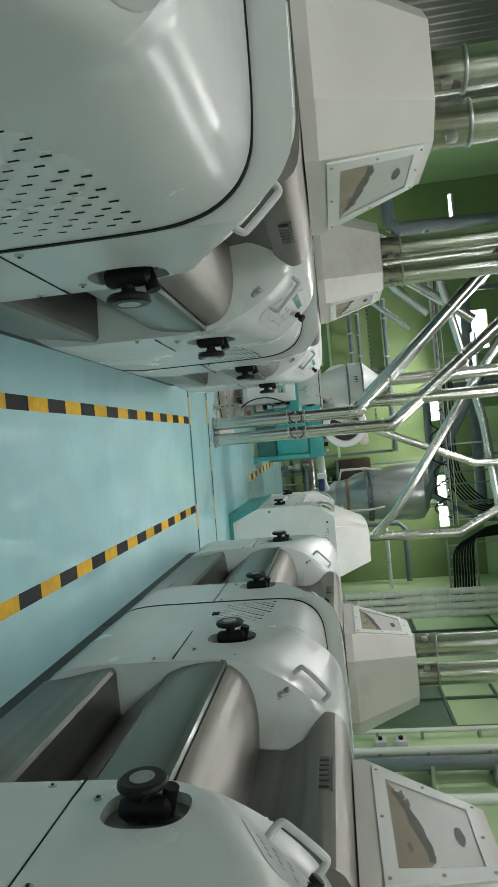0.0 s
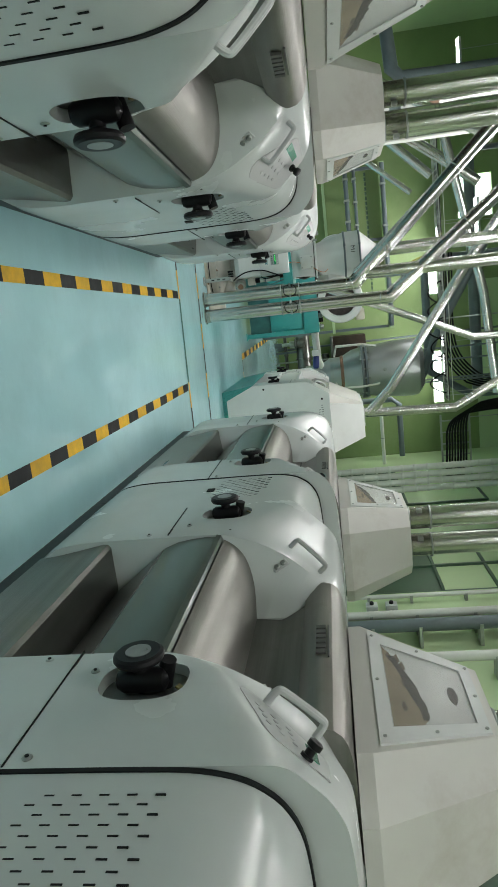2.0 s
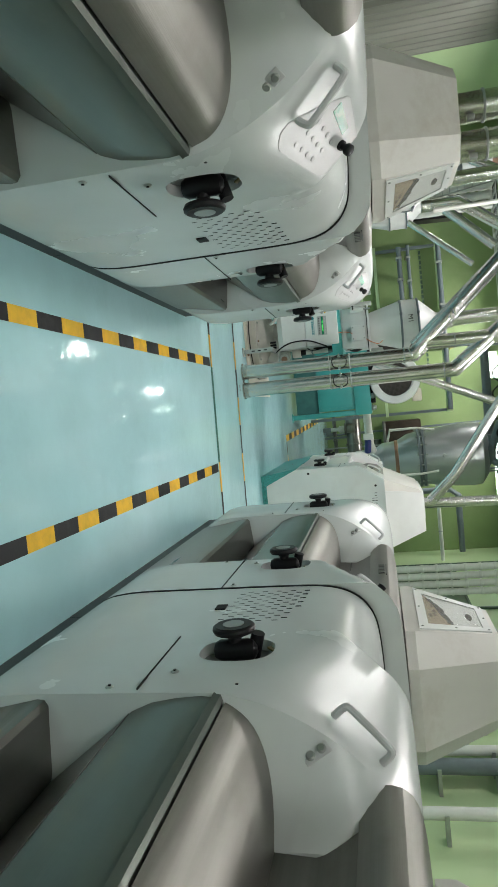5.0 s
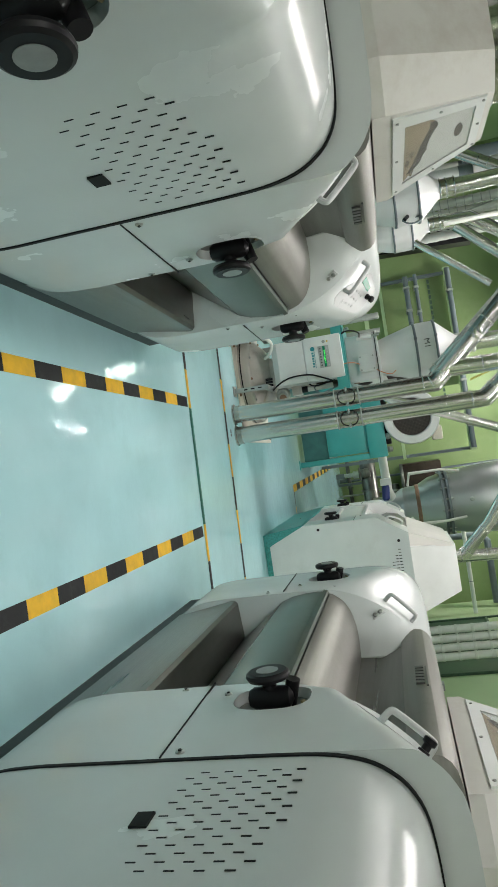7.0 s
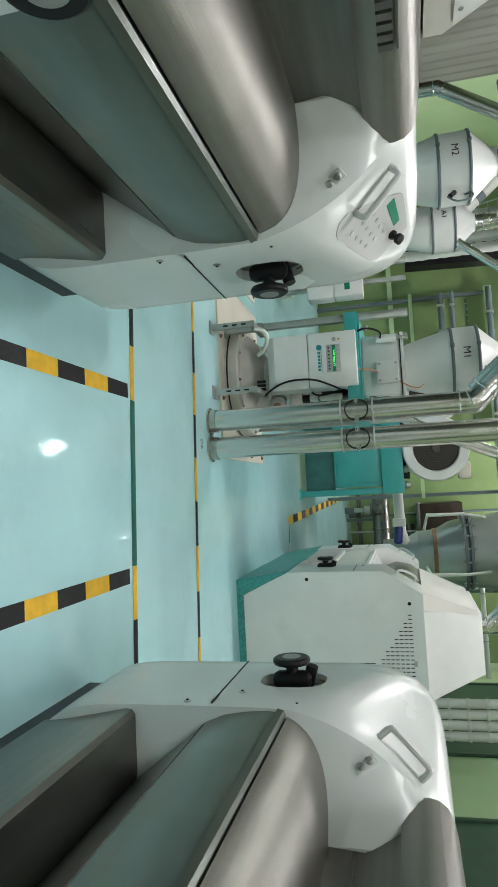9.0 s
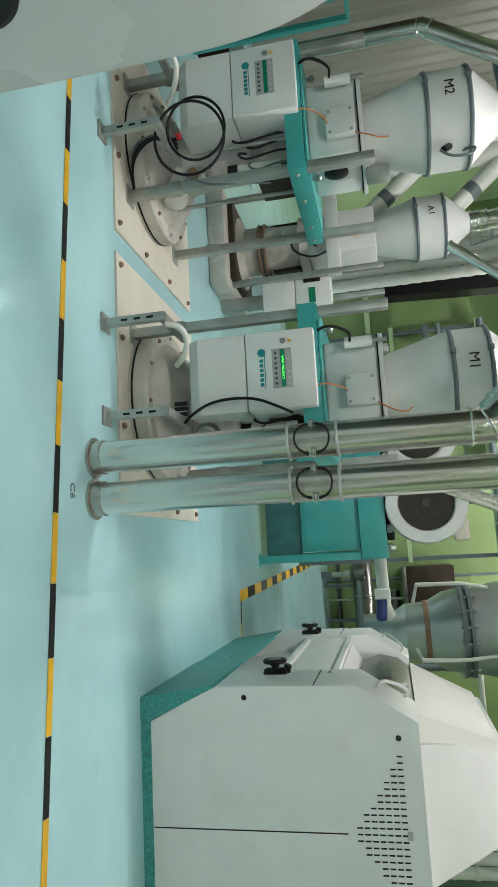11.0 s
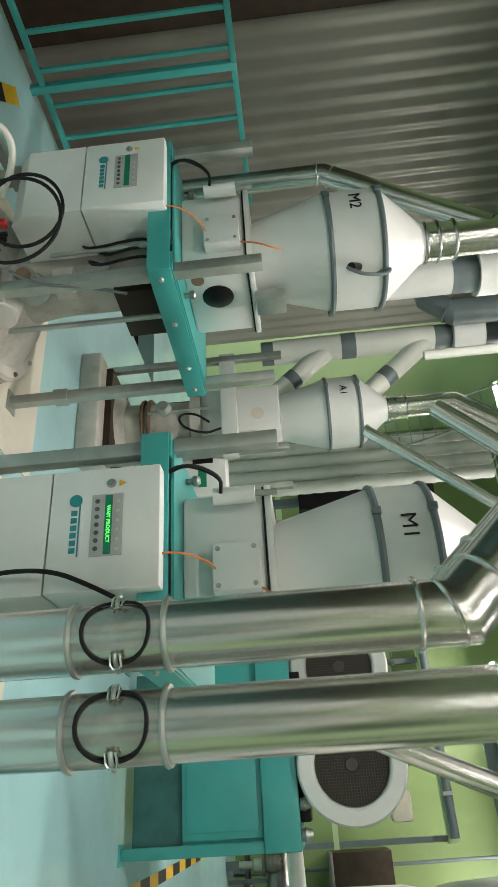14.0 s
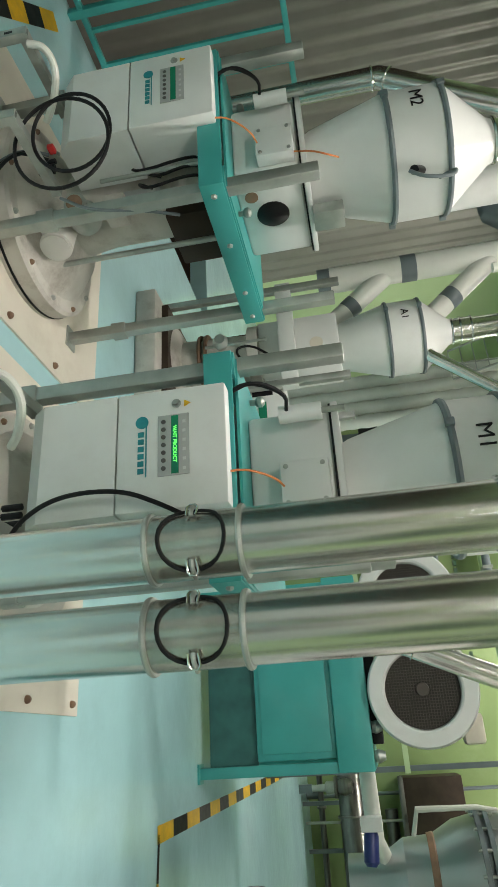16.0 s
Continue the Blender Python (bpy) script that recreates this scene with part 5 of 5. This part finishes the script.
# sheet added across the open bottom, coloured like the shaded floor beneath
part("skirt", box(-1.1, .14, 10.985, 10.995, .08, .46), SHADE_TEAL, t, "dark teal sheet standing in for the shaded floor below")
part("top_box", box(-1.05, .02, 11.0, 12.0, 1.34, 1.42, .01), BLACK, t, "black mount")
for x in (.10, -.1):
    part("grey_fitting", lathe((x, 10.98, 1.345), (0, 0, 1), [(.04, 0), (.05, .03), (.03, .08)], 14), GALV, t)


def fan(x, y, z):
    t = thing("fan_unit", (x, y, 1.42), "white round fan guard with a dark wire mesh centre", "fan", "fan units")
    part("rim", lathe((x, y, z), (0, -1, 0), [(.41, -.35), (.41, .0), (.395, .025), (.30, .03), (.285, .02), (.275, -.03)], 56, caps=False), WHITE2, t)
    part("mesh_disc", lathe((x, y + .03, z), (0, -1, 0), [(.28, 0), (.28, .006)], 48), MESHDARK, t, "dark brown mesh")
    bm = None
    for i in range(-13, 14):
        a = i * .0205
        w = math.sqrt(max(0, .276 ** 2 - a * a))
        bm = box(x + a - .0022, x + a + .0022, y + .014, y + .018, z - w, z + w, bm=bm)
        bm = box(x - w, x + w, y + .012, y + .016, z + a - .0022, z + a + .0022, bm=bm)
    tagged(part("wire_mesh", bm, WIRE, t), kind="stuff")
    part("hub", lathe((x, y + .012, z), (0, -1, 0), [(.05, 0), (.045, .012)], 20), WIRE, t)
    part("motor", lathe((x, y + .35, z), (0, 1, 0), [(.30, 0), (.24, .1), (.24, .4)], 32), WHITE2, t)
    part("mount", box(x - .2, x + .2, y + .1, y + .5, 1.42, z - .3), GREYPIPE, t)


fan(-.335, 10.86, 1.755)
fan(-1.10, 11.2, 1.755)
part("canvas_sleeve", box(-.16, .06, 11.1, 11.25, 2.02, 2.18, .03), CREAMPAD, thing("canvas_connector", (-.05, 11.17, 2.02), "cream canvas connector on the fan", "connector"))

# ---- filter tank ----
t = thing("filter_tank", (1.13, 12.5, 0), "large dull aluminium filter tank with a bolted flange", "tank")
TX, TY = 1.13, 12.5
part("shell", lathe((TX, TY, 2.22), (0, 0, 1), [(.50, 0), (.56, .35), (.59, .85), (.57, 1.0), (.40, 1.12), (.1, 1.16)], 56), TANK, t)
part("flange", lathe((TX, TY, 2.10), (0, 0, 1), [(.55, 0), (.55, .04), (.51, .045), (.51, .075), (.55, .08), (.55, .12)], 56), GREYPIPE, t, "dark bolted flange")
part("lower_shell", lathe((TX, TY, 1.47), (0, 0, 1), [(.33, 0), (.35, .25), (.46, .45), (.50, .63)], 48), TANK, t)
part("outlet", lathe((TX, TY, .97), (0, 0, 1), [(.22, 0), (.22, .32), (.33, .5)], 36), TANK, t)
part("rust_band", lathe((TX, TY, 1.68), (0, 0, 1), [(.36, 0), (.37, .05), (.36, .07)], 48), RUST, t)
for i in range(18):
    a = 2 * math.pi * i / 18
    part("bolt", rod((TX + .535 * math.cos(a), TY + .535 * math.sin(a), 2.07), (TX + .535 * math.cos(a), TY + .535 * math.sin(a), 2.26), .014, 8), GALV, t)
for a in (-2.6, -1.2):
    c, s = math.cos(a), math.sin(a)
    part("lift_arm", sweep([(TX + 0.43 * c, TY + 0.43 * s, 1.57), (TX + 0.67 * c, TY + 0.67 * s, 1.62), (TX + 0.67 * c, TY + 0.67 * s, 2.12), (TX + 0.60 * c, TY + 0.60 * s, 2.42)], .022, 10), PVC, t, "grey lifting arm")
part("nozzle", lathe((TX - .05, TY - .55, 2.54), (0, -1, 0), [(.035, -.05), (.035, .03), (.02, .04)], 16), GALV, t)
for a in (.5, 1.7, 2.6, -.4):
    part("hanger", rod((TX + .36 * math.cos(a), TY + .36 * math.sin(a), 3.30), (TX + .36 * math.cos(a), TY + .36 * math.sin(a), ZC), .018, 8), GREYPIPE, t)
part("gear_motor", lathe((TX - .45, TY - .62, 1.22), (1, -.1, -.1), [(.05, 0), (.062, .03), (.062, .22), (.04, .25)], 18), BLUE, t, "blue gear motor")
part("motor_bracket", box(TX - .56, TX - .45, TY - .70, TY - .52, 1.14, 1.32, .01), WHITE2, t)
part("inlet_pipe", sweep([(-.9, 12.25, 1.20), (.78, 12.25, 1.24), (.95, 12.4, 1.3)], .07, 18), PVC, t)

# ---- far wall pipework and clutter ----
for y, z, r, x0 in ((17.3, .76, .19, .3), (17.7, 1.36, .10, 1.0), (17.85, .24, .05, .2)):
    t = thing("wall_pipe", (1.2, y, 0), "dusty dark pipe on stands before the far wall", "pipe", "pipes before the far wall")
    part("tube", rod((x0, y, z), (3.9, y, z), r, 24), STEEL_DARK, t)
    for x in (x0 + .55, 2.2, 3.6):
        part("stand", box(x - .03, x + .03, y - .03, y + .03, 0, z), GREYPIPE, t)
        part("joint_ring", arc_ring((x + .2, y, z), (1, 0, 0), r * 1.05, .02), STEEL_DARK, t)
t = thing("gate_valve", (.62, 17.2, 0), "dusty grey gate valve before the far wall", "valve")
part("body", lathe((.62, 17.0, .55), (0, 0, 1), [(.16, 0), (.16, .03), (.10, .05), (.13, .16), (.10, .26), (.06, .28)], 20), STEEL_DARK, t)
part("stem", lathe((.62, 17.0, .20), (0, 0, 1), [(.05, 0), (.05, .20), (.09, .22), (.09, .35)], 16), GALV, t)
part("foot", box(.56, .68, 16.94, 17.06, 0, .20), GREYPIPE, t)
t = thing("dark_cabinet", (1.1, 17.6, 1.5), "dark brown steel duct box on the far wall", "duct")
part("body", box(.55, 1.65, 17.35, 18.19, 1.55, 2.50, .01), BROWN, t)
part("flange", box(.52, 1.68, 17.32, 17.36, 1.52, 1.60, .004), STEEL_DARK, t)
t = thing("pipe_rack", (-.6, 14.0, 2.3), "pale green steel pipe rack below the windows", "rack")
part("beam", box(-3.2, .35, 13.95, 14.05, 2.85, 2.97), GREEN_PALE, t)
part("beam", box(-3.2, .35, 13.95, 14.05, 1.6, 1.66), GREEN_PALE, t)
for x in (-3.1, -1.6, .3):
    part("post", box(x - .03, x + .03, 13.97, 14.03, 0, 2.85), GREYPIPE, t)
t = thing("cable_chain", (-1.3, 13.6, 1.9), "dark cable strip clipped to the green wall frame", "cable")
for i in range(26):
    part("link", box(-3.0 + i * .1, -2.93 + i * .1, 13.90, 13.945, 2.52, 2.56), GREEN_DARK, t)
t = thing("green_partition", (-1.6, 13.2, 0), "tall olive green sheet partition behind the balancers", "partition")
part("panel", box(-4.4, -.95, 14.1, 14.16, 0, 2.85), GREEN, t)
part("panel_rail", box(-4.4, -.95, 14.06, 14.1, 1.25, 1.33), GREEN_PALE, t)
t = thing("dark_pipe_duct", (-3.77, 13.75, 1.6), "black flat duct behind the balancers", "duct")
part("body", prism([(-3.97, 1.58), (-3.58, 1.58), (-3.50, 3.4), (-3.97, 3.4)], "y", 13.6, 13.9), BLACK, t)
part("stand", box(-3.8, -3.7, 13.7, 13.8, 0, 1.58), GREYPIPE, t)
# white hoses behind the third balancer
for i in range(4):
    x = -3.85 + i * .17
    p = thing("white_hose", (x, 12.4, 0), "white ribbed plastic hose standing upright", "hose", "white hoses by the balancers")
    rows = []
    for j in range(24):
        z = j * .16
        rows += [(.075, z), (.082, z + .07), (.082, z + .10), (.075, z + .15)]
    part("tube", lathe((x, 12.4, 0), (0, 0, 1), rows, 16), PVC, p)
for i in range(4):
    x = 3.08 + i * .145
    p = thing("white_hose", (x, 11.8, 0), "white ribbed plastic hose beside the side wall", "hose", "white hoses by the side wall")
    rows = []
    for j in range(24):
        z = j * .25
        rows += [(.062, z), (.062, z + .20), (.07, z + .21), (.07, z + .245)]
    part("tube", lathe((x, 11.8, 0), (0, 0, 1), rows, 16), PVC, p)

# cable tray with cables under the windows
t = thing("cable_tray", (-1.0, 11.4, 3.6), "white wire-mesh cable tray carrying black cables", "cable tray")
for y, z in ((11.15, 3.60), (11.65, 3.60), (11.15, 3.68), (11.65, 3.68)):
    part("side_wire", rod((-3.4, y, z), (1.7, y, z), .007, 6), PVC, t)
bm = None
for i in range(52):
    x = -3.4 + i * .1
    bm = rod((x, 11.15, 3.60), (x, 11.65, 3.60), .004, 5, bm)
for j in range(1, 5):
    bm = rod((-3.4, 11.15 + j * .1, 3.60), (1.7, 11.15 + j * .1, 3.60), .004, 5, bm)
tagged(part("mesh_floor", bm, PVC, t), kind="stuff")
for x in (-3.2, -1.5, .2, 1.6):
    part("hanger", rod((x, 11.15, 3.6), (x, 11.15, ZC), .006, 6), GALV, t)
    part("hanger", rod((x, 11.65, 3.6), (x, 11.65, ZC), .006, 6), GALV, t)
for j in range(5):
    y = 11.25 + j * .07
    part("black_cable", sweep([(-3.4, y, 3.63), (1.7, y, 3.63)], .014, 7, steps=2), BLACK, t)
part("yellow_cable", sweep([(-1.3, 11.2, 3.62), (-1.0, 11.0, 3.45), (-.8, 10.6, 2.9), (-.7, 10.4, 2.6)], .014, 8, steps=2), YCABLE, t, "yellow cable")
t = thing("cable_ladder", (-3.4, 10.6, 3.2), "grey wire-mesh cable ladder climbing the wall", "cable tray")
for x in (-3.75, -3.4):
    part("side_rail", rod((x, 11.8, 2.6), (x, 10.6, 4.8), .012, 6), GALV, t)
bm = None
for i in range(20):
    s = i / 19
    bm = rod((-3.75, 11.8 - 1.2 * s, 2.6 + 2.2 * s), (-3.4, 11.8 - 1.2 * s, 2.6 + 2.2 * s), .006, 5, bm)
tagged(part("rungs", bm, GALV, t), kind="stuff")
for y in (11.8, 10.6):
    part("hanger", rod((-3.58, y, 2.6 if y > 11 else 4.8), (-3.58, y, ZC), .008, 6), GALV, t)

# cable bundle on a hung ladder between the tank and the side wall
for i in range(8):
    z, x = 4.08 + i * .065, 2.66 - i * .035
    p = thing("hung_cable", (x, 14.6, z), "black cable running along the ladder and bending up", "cable", "black cables on the hung ladder")
    part("cable", sweep([(XR, 14.6 + .02 * (i % 3), z - .05), (3.4, 14.6, z), (x + .25, 14.6, z + .01), (x, 14.6, z + .16), (x - .16, 14.62, z + .5), (x - .22, 14.65, ZC)], .024, 8, steps=2), BLACK, p)
for i in range(6):
    z = 4.02 + i * .06
    p = thing("hung_cable", (.4, 14.8, z), "black cable sagging across and bending up behind the tank", "cable", "black cables on the hung ladder")
    part("cable", sweep([(-1.2, 14.8, z + .12), (.3, 14.8, z + .06), (1.1 - i * .03, 14.8, z + .10), (1.55 - i * .03, 14.8, z + .34), (2.0 - i * .04, 14.8, z + .8), (2.1 - i * .04, 14.8, ZC)], .022, 8, steps=2), BLACK, p)
t = thing("cable_ladder", (3.2, 14.68, 4.0), "grey steel cable ladder hung from the ceiling", "cable tray")
for z in (3.98, 4.64):
    part("side_rail", box(2.55, XR, 14.66, 14.70, z - .022, z + .022, .004), GALV, t)
for i in range(6):
    part("rung", box(2.68 + i * .28, 2.71 + i * .28, 14.655, 14.675, 3.98, 4.64), GALV, t)
for x in (2.65, 3.9):
    part("hanger", rod((x, 14.68, 4.64), (x, 14.68, ZC), .012, 8), GALV, t)
long_pipe("grey plastic pipe on the far wall", [(2.45, 17.5, 0), (2.45, 17.5, 3.1), (2.6, 17.5, 3.3), (4.1, 17.5, 3.3)], .075, GREYPIPE, rings=(.5, .96))
long_pipe("white plastic pipe before the far wall", [(1.7, 17.0, 2.75), (4.19, 17.0, 2.75)], .05, PVC, rings=(.3, .7))

# ---- side wall: framed windows, conduits, switches ----
def frame_window(name, y0, y1, z0, z1, mids_y, mids_z, pane_mat, label):
    t = thing(name, (XR, (y0 + y1) / 2, z0), label, "window", kind="structure")
    ys, zs_ = [y0] + mids_y + [y1], [z0] + mids_z + [z1]
    for y in ys:
        part("mullion", box(XR - .05, XR - .002, y - .03, y + .03, z0, z1, .004), GREEN_DARK, t)
    for z in zs_:
        part("rail", box(XR - .045, XR - .004, y0, y1, z - .025, z + .025, .004), GREEN_DARK, t)
    for a, b in zip(ys, ys[1:]):
        for c, d in zip(zs_, zs_[1:]):
            part("pane", box(XR - .014, XR - .008, a + .03, b - .03, c + .025, d - .025), pane_mat if c < 2.8 else GREEN_PALE, t)


frame_window("window_1", 8.25, 10.9, 1.2, 4.6, [9.3], [2.9, 3.72], GREEN_DARK, "dark glazed screen with green frame")
frame_window("window_2", 12.9, 16.5, 1.2, 4.6, [14.1, 15.3], [2.9], GREEN_DARK, "dark glazed screen with green frame")
frame_window("window_3", 1.8, 4.6, 1.2, 4.6, [3.2], [2.9, 3.72], GREEN_DARK, "dark glazed screen with green frame")
t = thing("wall_column", (XR - .15, 7.55, 0), "pale green painted wall column", "column", kind="structure")
part("shaft", box(XR - .18, XR - .001, 7.3, 7.95, 0, ZC, .01), GREEN_PALE, t)
for y, r, m, lab in ((7.62, .03, PVC, "white plastic conduit on the wall column"), (7.05, .055, PVC, "white plastic pipe on the side wall"), (6.72, .085, GREYPIPE, "grey plastic pipe on the side wall"), (5.9, .06, PVC, "white plastic pipe on the side wall")):
    p = thing("wall_conduit", (XR - .28, y, 0), lab, "pipe", "pipes on the side wall")
    part("tube", rod((XR - .28, y, 0), (XR - .28, y, ZC), r, 16), m, p)
    for z in (1.75, 2.35, 3.1):
        part("bracket", box(XR - .29, XR - .0005, y - r - .012, y + r + .012, z - .02, z + .02), GALV, p)
for i in range(6):
    p = thing("wall_cable", (XR - .2, 6.88 + i * .022, 0), "black cable clipped to the side wall", "cable", "black cables on the side wall")
    part("cable", sweep([(XR - .20 + .01 * (i % 3), 6.86 + i * .022, 0), (XR - .21, 6.86 + i * .022, 2.0), (XR - .20, 6.87 + i * .022, ZC)], .011, 6), BLACK, p)
for y, z in ((7.42, 1.78), (7.42, 2.05)):
    t = thing("wall_switch", (XR - .18, y, z), "grey wall switch box with black knob", "switch", "wall switches")
    part("box", box(XR - .27, XR - .18, y - .08, y + .08, z - .08, z + .08, .01), LIGHTGREY, t)
    part("knob", lathe((XR - .27, y, z), (-1, 0, 0), [(.03, 0), (.03, .03), (.02, .04)], 14), BLACK, t)
    part("cable", sweep([(XR - .2, y - .08, z), (XR - .24, y - .2, z + .1), (XR - .2, y - .25, z - .02), (XR - .19, y - .15, z - .1)], .008, 6, steps=2), BLACK, t)
t = thing("wall_switch", (XR - .02, 12.3, 1.55), "orange isolator switch on a grey box", "switch", "wall switches")
part("box", box(XR - .12, XR, 12.2, 12.36, 1.5, 1.68, .01), GREY, t)
part("knob", box(XR - .16, XR - .12, 12.24, 12.32, 1.56, 1.62, .008), ORANGE, t)

# ---- stair opening with rail, by the corrugated wall ----
t = thing("stair_rail", (-4.42, 7.0, 0), "teal painted guard rail around the stair opening", "railing")
for y in (3.1, 5.5, 7.98, 9.1):
    part("post", box(-4.447, -4.393, y - .027, y + .027, 0, 1.40, .004), TEAL, t)
for z in (.09, 1.385):
    part("rail", box(-4.44, -4.40, 3.1, 9.1, z - .02, z + .02, .005), TEAL, t)
for i in range(23):
    y = 3.36 + i * .25
    part("baluster", box(-4.433, -4.407, y - .013, y + .013, .11, 1.37), TEAL, t)

# dark pipework and cables between the rack and the balancers
for z, y, r, x0, x1 in ((2.12, 13.75, .05, -3.1, -1.35), (2.30, 13.7, .035, -3.1, -1.2), (2.91, 13.85, .05, -3.15, .3)):
    p = thing("rack_pipe", (x0, y, z), "dark grey pipe clipped along the pipe rack", "pipe", "pipes along the rack")
    part("tube", rod((x0, y, z), (x1, y, z), r, 14), GREYPIPE, p)
    for e in range(4):
        x = x0 + (x1 - x0) * (e + .5) / 4
        part("clip", box(x - .02, x + .02, y - r - .01, 13.96, z - r - .01, z + r + .01), GALV, p)
for e in range(6):
    p = thing("hanging_cable", (.2 + e * .16, 11.4, 3.2), "black cable sagging below the cable tray", "cable", "cables below the tray")
    x = -.5 + e * .33
    part("cable", sweep([(x, 11.3, 3.64), (x + .08, 11.28, 3.45), (x + .22, 11.25, 3.32 - .03 * (e % 3)), (x + .36, 11.28, 3.42), (x + .44, 11.3, 3.64)], .014, 7, steps=2), BLACK, p)
